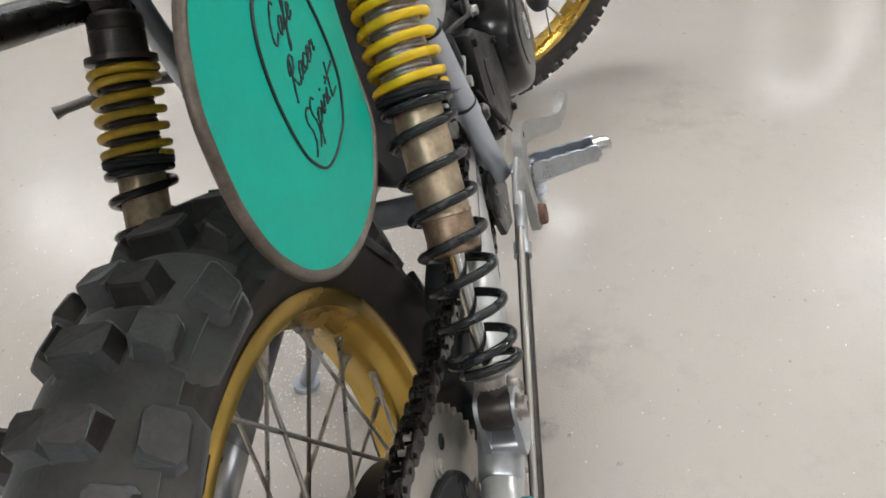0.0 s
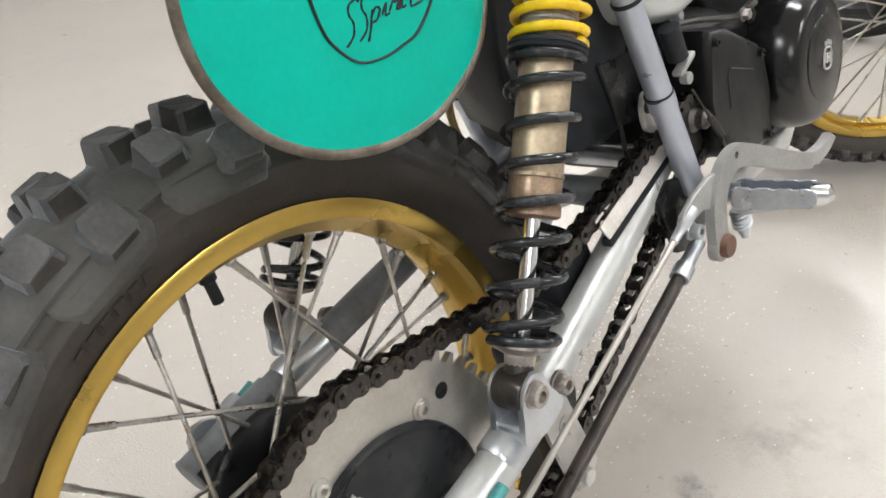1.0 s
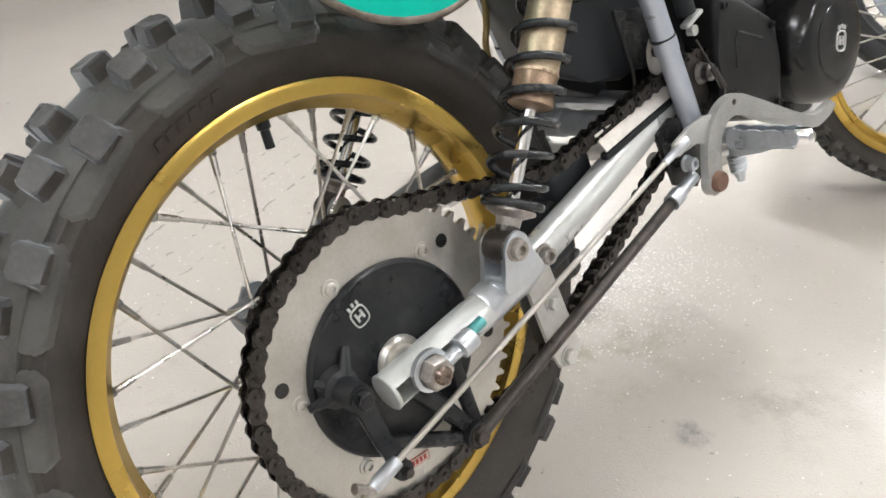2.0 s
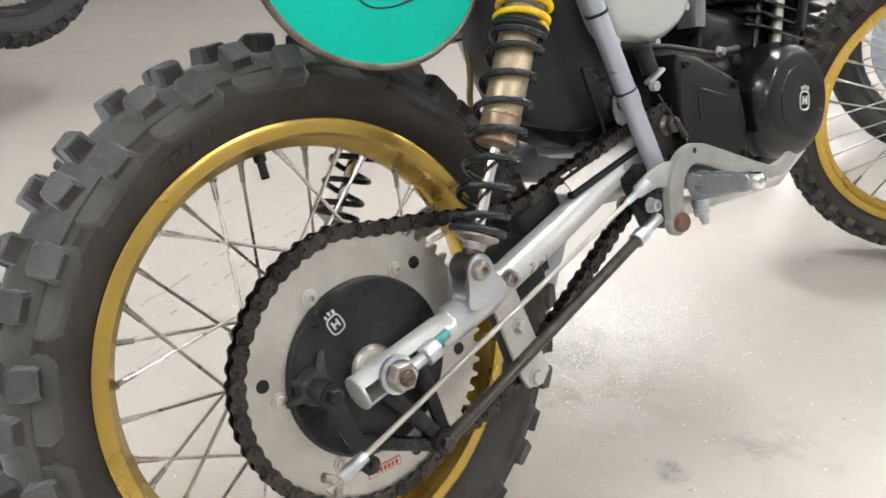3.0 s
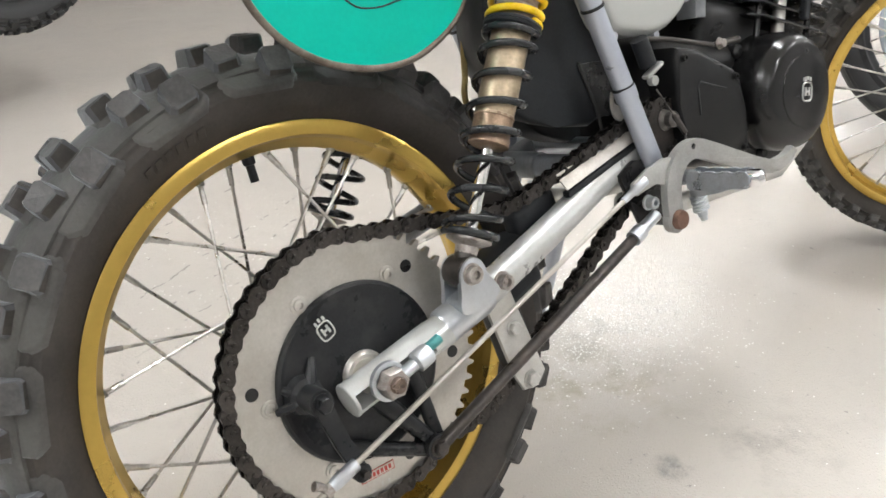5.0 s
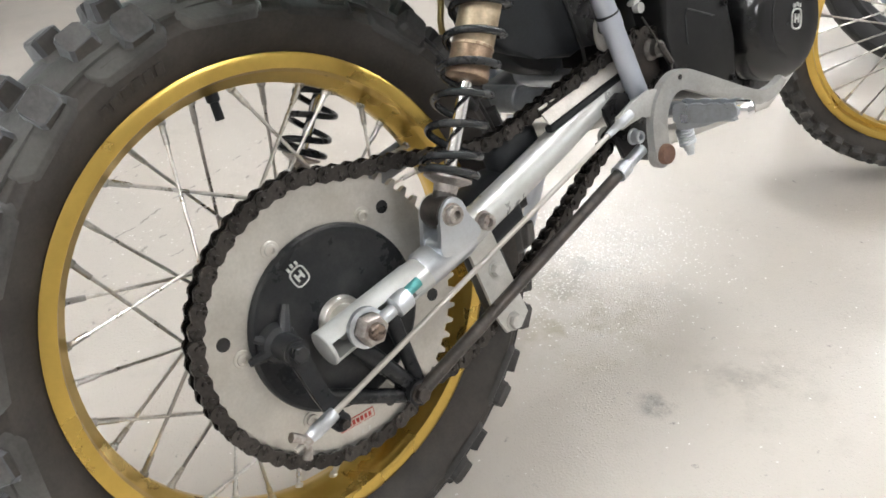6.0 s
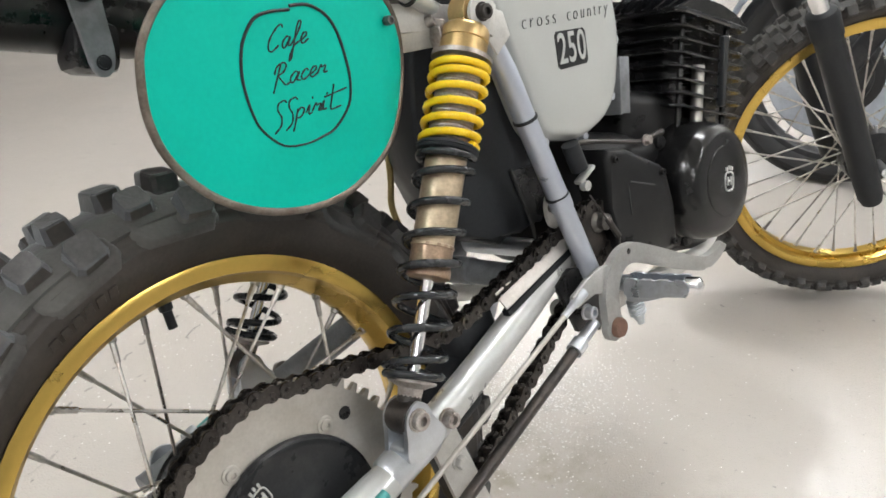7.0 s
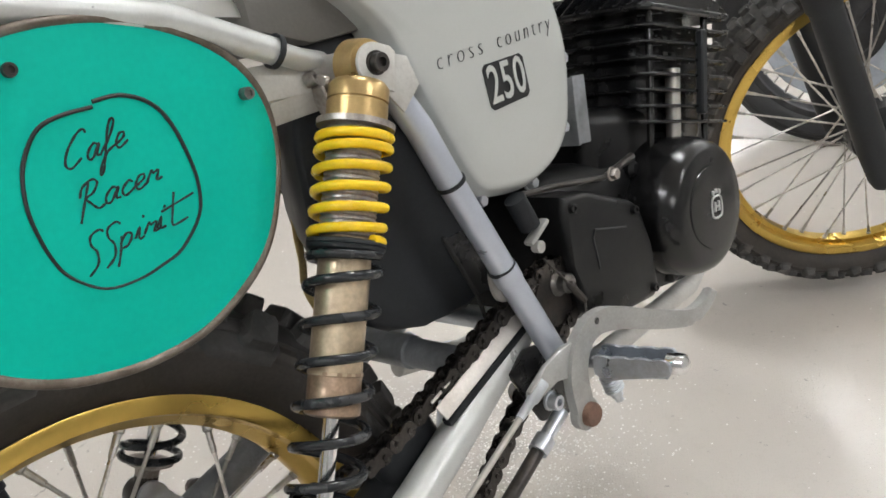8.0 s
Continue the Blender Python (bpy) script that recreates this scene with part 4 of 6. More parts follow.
def link_mesh(name, outer_link):
    """A chain link along x between two pins, with its waisted side plates and roller or pin heads."""
    bm = bmesh.new()
    h, wst = 0.0079, 0.0056
    outl = []
    for d in range(90, 271, 30):
        outl.append((-PITCH / 2 + h * math.cos(radians(d)), h * math.sin(radians(d))))
    outl.append((0, -wst))
    for d in range(-90, 91, 30):
        outl.append((PITCH / 2 + h * math.cos(radians(d)), h * math.sin(radians(d))))
    outl.append((0, wst))
    yy = 0.0072 if outer_link else 0.0050
    for s in (-1, 1):
        prism(bm, outl, s * yy - 0.0009, s * yy + 0.0009, 0)
    for x in (-PITCH / 2, PITCH / 2):
        if outer_link:
            lathe(bm, [(0, -0.0098), (0.0024, -0.0096), (0.0026, -0.008), (0.0026, 0.008), (0.0024, 0.0096), (0, 0.0098)], (x, 0, 0), (0, 1, 0), 8)
        else:
            lathe(bm, [(0.0049, -0.0042), (0.0049, 0.0042)], (x, 0, 0), (0, 1, 0), 10)
    me = bpy.data.meshes.new(name)
    bmesh.ops.recalc_face_normals(bm, faces=bm.faces[:])
    bm.to_mesh(me)
    bm.free()
    me.materials.append(CHAIN)
    return me


mesh_o, mesh_i = link_mesh("chain_link", True), link_mesh("chain_link", False)
chain = new("chain", mesh_o)
chain.parent = bike
chain["label"] = "oily dark roller chain"
for k in range(links):
    a, b = along(k * step), along((k + 1) * step)
    c, d = (a + b) / 2, b - a
    m = Matrix.Translation((c.x, Y_S, c.y)) @ Matrix.Rotation(-math.atan2(d.y, d.x), 4, "Y")
    if k == 0:
        chain.matrix_basis = m
        first_inv = m.inverted()
    else:
        share("chain_link", mesh_o if k % 2 == 0 else mesh_i, chain, first_inv @ m)
bm = lathe(bmesh.new(), [(0, -0.004), (0.029, -0.004), (0.029, 0.004), (0, 0.004)], F_C, RIGHT, 24)
part("front_sprocket", bm, DARKMETAL, bike)

# ------------------------------------------------------------ shock absorbers
S0, S1 = P(0.110, -0.142, 0.406), P(0.300, -0.116, 0.747)


def shock(side):
    s = -side
    b0, b1 = Vector((S0.x, S0.y * s, S0.z)), Vector((S1.x, S1.y * s, S1.z))
    ax = (b1 - b0).normalized()
    ln = (b1 - b0).length
    at = lambda f: b0 + ax * (f * ln)
    a, u, v = frame_of(ax)
    body = part("shock_body", lathe(bmesh.new(), [(0.0, 0.325 * ln), (0.0175, 0.325 * ln), (0.0208, 0.330 * ln), (0.0208, 0.350 * ln), (0.0200, 0.353 * ln), (0.0200, 0.40 * ln), (0.0208, 0.402 * ln), (0.0208, 0.408 * ln), (0.0200, 0.41 * ln), (0.0200, 0.66 * ln), (0.0192, 0.67 * ln), (0.0192, 0.90 * ln), (0, 0.90 * ln)], b0, ax, 36),
                BRONZE, bike, "worn bronze-coloured shock absorber body")
    body.data.materials.append(RUSTBRONZE)
    for f in body.data.polygons:
        f.material_index = int((f.center - b0).dot(ax) < 0.405 * ln)
    part("shock_rod", lathe(bmesh.new(), [(0, 0.03 * ln), (0.0062, 0.03 * ln), (0.0062, 0.34 * ln), (0, 0.34 * ln)], b0, ax, 20), CHROME, body, "chrome damper rod")
    # lower eye and spring seat
    bm = lathe(bmesh.new(), [(0.006, -0.013), (0.0155, -0.013), (0.0165, -0.010), (0.0165, 0.010), (0.0155, 0.013), (0.006, 0.013)], b0, (0, 1, 0), 28, closed=True)
    tube(bm, [b0, at(0.06)], [0.012, 0.011], 16)
    part("lower_eye", bm, DARKMETAL, body, "dark lower shock eye with rubber bush")
    bm = lathe(bmesh.new(), [(0.0, 0.045 * ln), (0.011, 0.045 * ln), (0.012, 0.066 * ln), (0.0215, 0.077 * ln), (0.0232, 0.080 * ln), (0.0232, 0.085 * ln), (0, 0.088 * ln)], b0, ax, 32)
    part("spring_seat", bm, RUSTSTEEL, body)

    def coil(f0, f1, turns, r, phase=0.0):
        n = int(turns * 22)
        return [b0 + ax * ((f0 + (f1 - f0) * i / n) * ln) + r * (math.cos(2 * math.pi * turns * i / n + phase) * u + math.sin(2 * math.pi * turns * i / n + phase) * v) for i in range(n + 1)]
    lo_pts = coil(0.092, 0.112, 1.0, 0.0266, phase=-2.1) + coil(0.115, 0.612, 6.6, 0.0266, phase=-2.1)[1:] + coil(0.614, 0.630, 0.8, 0.0266, phase=2 * math.pi * 0.6 - 2.1)[1:]
    part("main_spring", tube(bmesh.new(), lo_pts, 0.0039, 10), SPRING, body, "black coil spring")
    bm = lathe(bmesh.new(), [(0.0208, 0.634 * ln), (0.0270, 0.634 * ln), (0.0295, 0.638 * ln), (0.0302, 0.644 * ln), (0.0292, 0.6455 * ln), (0.0302, 0.647 * ln), (0.0300, 0.653 * ln), (0.0285, 0.656 * ln), (0.0208, 0.656 * ln)], b0, ax, 32, closed=True)
    part("spring_joiner", bm, PLASTIC, body, "black plastic spring joiner")
    e1 = 0.8485 if side < 0 else 0.835
    k = (e1 - 0.646) / 0.2025
    hf = lambda f: 0.660 + (f - 0.660) * k
    up_pts = coil(hf(0.6575), hf(0.661), 0.5, 0.0268) + coil(hf(0.661), hf(0.833), 4.4, 0.0268, phase=math.pi)[1:] + coil(hf(0.833), hf(0.8660), 1.5, 0.0268, phase=2 * math.pi * 0.9)[1:]
    # the left spring's shade is put into a duller yellow
    part("helper_spring", tube(bmesh.new(), up_pts, 0.0038, 10), YELLOW if side < 0 else SHADEYELLOW, body, "bright yellow helper spring" if side < 0 else "yellow helper spring coloured duller for shade")
    ridges = []
    for k in range(24):
        z = 0.662 + 0.0095 * k
        ridges += [(0.0203, z * ln), (0.0213, (z + 0.003) * ln), (0.0213, (z + 0.006) * ln), (0.0203, (z + 0.0085) * ln)]
    part("threaded_sleeve", lathe(bmesh.new(), ridges, b0, ax, 28), RUSTSTEEL if side < 0 else DARKSLEEVE, body, "dull ridged steel sleeve")
    part("spring_collar", lathe(bmesh.new(), [(0.015, (e1 + 0.025) * ln), (0.0300, (e1 + 0.025) * ln), (0.0300, (e1 + 0.037) * ln), (0.015, (e1 + 0.037) * ln)], b0, ax, 32, closed=True), RUSTSTEEL if side < 0 else DARKSLEEVE, body)
    # top cap and eye
    bm = lathe(bmesh.new(), [(0, (e1 + 0.032) * ln), (0.0235, (e1 + 0.032) * ln), (0.0235, 0.9225 * ln), (0.0220, 0.9240 * ln), (0.0220, 0.9265 * ln), (0.0235, 0.9280 * ln), (0.0235, 0.952 * ln), (0.0225, 0.958 * ln), (0.020, 0.965 * ln), (0, 0.965 * ln)], b0, ax, 32)
    lathe(bm, [(0.008, -0.011), (0.0185, -0.011), (0.0195, -0.008), (0.0208, 0.008), (0.0185, 0.011), (0.008, 0.011)], b1, (0, 1, 0), 28, closed=True)
    tube(bm, [at(0.955), at(0.99)], [0.017, 0.015], 16)
    part("shock_cap", bm, CAPGOLD if side < 0 else DARKMETAL, body, "gold-coloured shock top with eye" if side < 0 else "dark shock top with eye")
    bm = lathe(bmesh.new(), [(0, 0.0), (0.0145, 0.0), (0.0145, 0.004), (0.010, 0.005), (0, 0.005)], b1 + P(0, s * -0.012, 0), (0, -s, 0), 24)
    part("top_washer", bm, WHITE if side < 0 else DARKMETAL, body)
    bm = bmesh.new()
    hexbolt(bm, b1 + P(0, s * -0.018, 0), (0, -s, 0), 0.0075, 0.008, True)
    part("top_bolt", bm, DARKMETAL, body, "dark socket-head bolt")
    return body


shock(-1)
shock(1)

# ------------------------------------------------------------ frame tubes and gussets
for s in (-1, 1):
    ft = part("frame_down_tube", tube(bmesh.new(), [P(0.314, s * 0.108, 0.752), P(0.341, s * 0.116, 0.685), P(0.357, s * 0.119, 0.632), P(0.393, s * 0.120, 0.536), P(0.432, s * 0.122, 0.432)], 0.0122, 20), FRAME, bike, "grey-blue painted frame tube")
    for z, x in ((0.632, 0.357), (0.540, 0.3915)):
        q = P(x, s * 0.1192, z)
        ring = lathe(bmesh.new(), [(0.0120, -0.0018), (0.0136, -0.0016), (0.0139, 0), (0.0136, 0.0016), (0.0120, 0.0018)], q, P(0.34, 0, -0.94), 24, closed=True)
        part("cable_tie", ring, PLASTIC, ft, "black cable tie")
    part("tie_band", lathe(bmesh.new(), [(0.0122, -0.012), (0.0134, -0.0115), (0.0134, 0.004), (0.0122, 0.0045)], P(0.3955, s * 0.1200, 0.529), P(0.34, 0, -0.94), 24, closed=True), FRAME, ft)
    # seat rail
    rail = part("seat_rail", tube(bmesh.new(), [P(-0.02, s * 0.105, 0.852), P(0.06, s * 0.105, 0.842), P(0.163, s * 0.105, 0.813), P(0.237, s * 0.105, 0.7735)], [0.0105, 0.0105, 0.0105, 0.0100], 18), SILVER, bike, "silver seat rail tube")
    part("rail_ring", lathe(bmesh.new(), [(0.011, -0.002), (0.0128, -0.002), (0.0128, 0.002), (0.011, 0.002)], P(0.236, s * 0.105, 0.7742), P(0.88, 0, -0.47), 20, closed=True), PLASTIC, rail)
    part("rail_tail", tube(bmesh.new(), [P(0.233, s * 0.1045, 0.7755), P(0.262, s * 0.096, 0.763), P(0.290, s * 0.080, 0.756)], 0.0085, 14), SILVER, rail)
    bm = lathe(bmesh.new(), [(0, -0.006), (0.021, -0.006), (0.021, 0.004), (0.018, 0.006), (0.011, 0.006), (0.011, 0.003), (0, 0.003)], P(-0.002, s * 0.118, 0.853), (0, s, 0), 26)
    part("rail_lug", bm, SILVER, rail)
    bolt("lug_bolt", P(-0.002, s * 0.121, 0.853), (0, s, 0), 0.009, 0.008, PLASTIC, rail)
    if s > 0:
        continue
    # pressed gusset holding the shock top
    bm = prism(bmesh.new(), [(0.195, 0.770), (0.226, 0.7675), (0.300, 0.7595), (0.300, 0.736), (0.262, 0.738), (0.240, 0.7398), (0.210, 0.742)], s * 0.090 - 0.003, s * 0.090 + 0.003, 0.0015)
    # the lower half is bent inward
    fold = bmesh.ops.create_cube(bm, size=1, matrix=Matrix.Translation((0.251, s * 0.0868, 0.7312)) @ Matrix.Rotation(radians(s * -22), 4, "X") @ Matrix.Diagonal((0.050, 0.005, 0.019, 1)))["verts"]
    for v in fold:
        v.co.x += 0.25 * (v.co.z - 0.7312)
    gus = part("shock_gusset", bm, GREY, bike, "light grey pressed gusset with scuffs")
    bm = lathe(bmesh.new(), [(0.0025, -0.004), (0.0055, -0.004), (0.0062, 0.0), (0.0055, 0.004), (0.0025, 0.004)], P(0.2655, s * 0.0965, 0.747), (0.5, s * 0.8, 0.2), 14, closed=True)
    block(bm, (0.012, 0.014, 0.010), pose(0.2745, s * 0.0980, 0.742, 20, 25, 30), 0.002, 1)
    block(bm, (0.003, 0.018, 0.024), pose(0.2700, s * 0.0970, 0.729, 0, -12, 0), 0.001, 1)
    part("gusset_lip", bm, RUSTSTEEL, gus, "stained rolled lip of the gusset")
    arc = [(0.2991 + 0.0160 * math.cos(radians(a)), 0.7469 + 0.0160 * math.sin(radians(a))) for a in range(70, 246, 16)]
    bm = prism(bmesh.new(), arc + [(0.311, 0.722), (0.3215, 0.7508), (0.3175, 0.7560)], s * 0.132 - 0.002, s * 0.132 + 0.002, 0.0010)
    side_plate = prism(bmesh.new(), [(0.3195, 0.7515), (0.3095, 0.7220), (0.3225, 0.7030), (0.345, 0.720), (0.339, 0.744)], s * 0.1245 - 0.0015, s * 0.1245 + 0.0015, 0.0008)
    part("tab_plate", side_plate, GREY, gus)
    part("shock_tab", bm, GREY, bike)

# ------------------------------------------------------------ number plate
def plate_outline(grow=0.0):
    base = [(-0.0525, 0.735), (-0.0445, 0.764), (-0.021, 0.793), (0.016, 0.8155), (0.060, 0.829), (0.123, 0.823), (0.180, 0.797), (0.214, 0.760), (0.2245, 0.722),
            (0.213, 0.684), (0.180, 0.643), (0.126, 0.614), (0.074, 0.6090), (0.022, 0.6205), (-0.018, 0.644), (-0.044, 0.676), (-0.0535, 0.706)]
    c = Vector((0.089, 0.722))
    return [c + (p - c) * (1 + grow) for p in curve([Vector(p) for p in base], 6, True)]


def plate_y(x, z):
    """The plate toes in toward the front and curls at its front edge."""
    return -0.1145 + 0.049 * (x - 0.089) + 7.0 * max(0.0, x - 0.179 - 0.25 * (z - 0.72)) ** 2


bm = bmesh.new()
ol = plate_outline(-0.034)
cen = Vector((0.089, 0.722))
rows_ = []
for k in range(0, 11):
    f = k / 10
    row = []
    for p in ol:
        q = cen + (p - cen) * f
        row.append(bm.verts.new((q.x, plate_y(q.x, q.y), q.y)))
        if k == 0:
            break
    rows_.append(row)
n = len(ol)
for i in range(n):
    bm.faces.new((rows_[0][0], rows_[1][(i + 1) % n], rows_[1][i]))
for k in range(1, 10):
    for i in range(n):
        j = (i + 1) % n
        bm.faces.new((rows_[k][i], rows_[k][j], rows_[k + 1][j], rows_[k + 1][i]))
ext = bmesh.ops.extrude_face_region(bm, geom=bm.faces[:])
bmesh.ops.translate(bm, verts=[v for v in ext["geom"] if isinstance(v, bmesh.types.BMVert)], vec=(0, 0.003, 0))
plate = part("number_plate", bm, TEAL, bike, "teal painted oval number plate with handwritten lettering", 60)
ring = []
for p in plate_outline(-0.022):
    ring.append((p.x, plate_y(p.x, p.y) + 0.0015, p.y))
part("plate_edging", tube(bmesh.new(), ring, 0.0034, 10, closed=True), TRIM, plate, "worn brown edging strip")
for x, z, h, m_ in ((0.054, 0.8055, 0.004, DARKMETAL), (0.199, 0.753, 0.008, OLDSTEEL)):
    bm = lathe(bmesh.new(), [(0, 0), (0.0044, 0), (0.0044, h - 0.0035), (0.0040, h - 0.003), (0.0044, h - 0.0025), (0.0042, h), (0.0025, h), (0.0025, h - 0.002), (0, h - 0.002)], P(x, plate_y(x, z) - 0.0002, z), RIGHT, 16)
    part("plate_bolt", bm, m_, plate, "dark socket bolt" if m_ is DARKMETAL else "worn steel socket screw")
# drawn ring, its two ends passing each other at the top
base = [(0.0925, 0.7735), (0.073, 0.7740), (0.057, 0.7705), (0.0445, 0.758), (0.038, 0.745), (0.0345, 0.729), (0.0345, 0.714), (0.037, 0.697), (0.043, 0.683), (0.060, 0.668),
        (0.082, 0.6648), (0.100, 0.667), (0.1167, 0.6715), (0.1360, 0.6875), (0.1425, 0.705), (0.1430, 0.7238), (0.1385, 0.7497), (0.1289, 0.7662), (0.1116, 0.7757), (0.0935, 0.7765)]
ring = [P(p.x, plate_y(p.x, p.y) - 0.0003, p.y) for p in curve([Vector(b) for b in base], 4)]
rr = [0.0009 + 0.0006 * abs(math.cos(k * 3.1 / len(ring))) for k in range(len(ring))]
part("drawn_ring", tube(bmesh.new(), ring, rr, 6), INK, plate, "hand-drawn black ring")

# pen strokes of each letter, in heights of a small letter
PEN = {}
PEN["C"] = 1.45, [[(1.4, 1.75), (1.2, 2.05), (0.75, 1.8), (0.25, 1.0), (0.2, 0.25), (0.6, -0.05), (1.2, 0.35)]]
PEN["a"] = 0.95, [[(0.8, 0.75), (0.5, 0.95), (0.15, 0.55), (0.2, 0.1), (0.5, 0.1), (0.85, 0.85), (0.75, 0.2), (1.0, 0.1)]]
PEN["f"] = 0.90, [[(0.0, 0.1), (0.55, 0.9), (0.85, 1.8), (0.65, 2.05), (0.45, 1.5), (0.35, 0.0), (0.25, -1.0), (0.05, -1.1), (0.15, -0.5), (0.5, 0.1), (0.95, 0.35)]]
PEN["e"] = 0.85, [[(0.0, 0.3), (0.6, 0.6), (0.65, 0.9), (0.35, 0.95), (0.15, 0.45), (0.4, 0.05), (0.95, 0.35)]]
PEN["R"] = 1.45, [[(0.55, 1.9), (0.4, 0.9), (0.2, -0.5)], [(0.1, 1.1), (0.2, 1.7), (0.7, 2.0), (1.05, 1.7), (0.85, 1.15), (0.45, 0.95), (0.75, 0.5), (1.2, 0.0), (1.6, 0.15)]]
PEN["c"] = 0.80, [[(0.75, 0.75), (0.5, 0.95), (0.15, 0.5), (0.35, 0.05), (0.85, 0.3)]]
PEN["r"] = 0.75, [[(0.0, 0.3), (0.25, 0.95), (0.35, 0.75), (0.7, 0.8), (0.6, 0.2), (0.95, 0.25)]]
PEN["S"] = 0.95, [[(1.0, 1.75), (0.75, 2.0), (0.3, 1.8), (0.35, 1.2), (0.7, 0.6), (0.75, -0.2), (0.3, -0.7)]]
PEN["p"] = 0.95, [[(0.15, 0.9), (0.1, -0.3), (0.0, -1.0)], [(0.1, 0.4), (0.4, 0.95), (0.75, 0.7), (0.55, 0.15), (0.2, 0.1)]]
PEN["i"] = 0.55, [[(0.0, 0.3), (0.25, 0.95), (0.25, 0.2), (0.55, 0.2)], [(0.42, 1.45), (0.47, 1.6)]]
PEN["t"] = 0.90, [[(0.45, 2.2), (0.4, 0.8), (0.4, 0.15), (0.6, -0.05), (1.4, 0.05)], [(-0.3, 1.25), (1.7, 1.55)]]


def handwriting(text, x, z, width, h, lean):
    """A word in joined pen strokes on the plate, from x along a baseline at z, letters h high."""
    k = width / sum(PEN[ch][0] for ch in text)
    bm, run = bmesh.new(), 0.0
    for ch in text:
        step, strokes = PEN[ch]
        for st in strokes:
            pts = []
            for q in curve([Vector(p) for p in st], 4):
                px = x + k * (run + q.x) + lean * h * q.y
                pz = z + h * q.y + 0.05 * (px - x)
                pts.append(P(px, plate_y(px, pz) - 0.0002, pz))
            tube(bm, pts, [0.00062 + 0.00030 * math.sin(0.9 * n + run) ** 2 for n in range(len(pts))], 6)
        run += step
    part("lettering", bm, INK, plate, "black handwritten words")


handwriting("Cafe", 0.0615, 0.7432, 0.043, 0.0092, 0.42)
handwriting("Racer", 0.0600, 0.7148, 0.057, 0.0088, 0.42)
handwriting("SSpirit", 0.0525, 0.6850, 0.069, 0.0088, 0.42)

# ------------------------------------------------------------ side panel
def panel_points(inset):
    base = [(0.300, 0.838), (0.338, 0.770), (0.367, 0.690), (0.390, 0.625), (0.404, 0.604), (0.425, 0.595), (0.470, 0.588), (0.515, 0.598), (0.543, 0.622), (0.558, 0.660), (0.566, 0.700), (0.562, 0.745), (0.548, 0.790), (0.525, 0.840)]
    c = Vector((0.455, 0.715))
    return [c + (Vector(p) - c) * (1 - inset) for p in base]


bm = bmesh.new()
levels = [(-0.06, 0.0), (-0.0935, 0.0), (-0.0958, 0.006), (-0.0975, 0.014), (-0.1045, 0.052), (-0.1068, 0.070), (-0.1085, 0.11), (-0.109, 0.35), (-0.110, 0.7)]
prev = None
for yy, ins in levels:
    cur = [bm.verts.new((p.x, yy, p.y)) for p in curve(panel_points(ins), 4, True)]
    if prev:
        for i in range(len(cur)):
            j = (i + 1) % len(cur)
            bm.faces.new((prev[i], prev[j], cur[j], cur[i]))
    prev = cur
bm.faces.new(prev)
panel = part("side_panel", bm, PANEL, bike, "silver-grey side panel with black lettering", 50)
for body_text, x, w in (("cross", 0.4113, 0.0575), ("country", 0.4990, 0.0775)):
    words("lettering", body_text, 0.0225, Matrix.Translation(P(x, -0.1108, 0.7292)) @ FACE_RIGHT, INK, panel, "", 0.16, -0.0006, 1.45, w)
bm = prism(bmesh.new(), [(0.4385, 0.7135), (0.4865, 0.7125), (0.4905, 0.7085), (0.4905, 0.6765), (0.4865, 0.6725), (0.4390, 0.6720), (0.4350, 0.6760), (0.4345, 0.7095)], -0.1108, -0.1102, 0)
part("badge", bm, INK, panel, "black number badge")
words("lettering", "250", 0.048, Matrix.Translation(P(0.4625, -0.1115, 0.6925)) @ FACE_RIGHT, PANEL, panel, "", 0.0, 0.0004, 1.05, 0.0500)
for x, z in ((0.568, 0.690), (0.412, 0.596), (0.485, 0.588), (0.548, 0.625)):
    bolt("panel_screw", P(x, -0.088, z), RIGHT, 0.006, 0.010, ZINC, panel)

# ------------------------------------------------------------ seat, rear mudguard, inner guard
bm = bmesh.new()
block(bm, (0.62, 0.20, 0.07), pose(0.56, 0, 0.845, 0, 4, 0), 0.02, 3)
seat = part("seat", bm, SEAT, bike, "dark grey seat base")
bm = prism(bmesh.new(), [(0.240, 0.822), (0.2385, 0.792), (0.2890, 0.7705), (0.346, 0.7700), (0.40, 0.80), (0.40, 0.83)], -0.080, 0.080, 0.004)
part("seat_pan", bm, SEATPAN, seat, "brown-grey plastic seat pan")
bm = bmesh.new()
prev = None
for k in range(15):
    f = k / 14
    x, z = 0.286 - 0.66 * f, 0.792 + 0.155 * f - 0.05 * f * f
    cur = []
    for j in range(13):
        w = radians(-90 + 15 * j)
        hw = 0.072 - 0.010 * f
        cur.append(bm.verts.new((x, hw * math.sin(w), z + 0.035 * math.cos(w))))
    if prev:
        for i in range(12):
            bm.faces.new((prev[i], prev[i + 1], cur[i + 1], cur[i]))
    prev = cur
bmesh.ops.solidify(bm, geom=bm.faces[:], thickness=0.004)
part("rear_mudguard", bm, WHITE, bike, "white plastic rear mudguard")
bm = prism(bmesh.new(), [(0.285, 0.760), (0.262, 0.700), (0.254, 0.625), (0.255, 0.600), (0.264, 0.572), (0.280, 0.532), (0.300, 0.517), (0.338, 0.505), (0.385, 0.496), (0.412, 0.504), (0.43, 0.60), (0.47, 0.70), (0.47, 0.780), (0.30, 0.780)], -0.068, 0.068, 0.006)
for v in bm.verts:
    if v.co.x < 0.345:
        v.co.x += 0.85 * max(0.0, v.co.y) - 0.12 * max(0.0, -v.co.y)
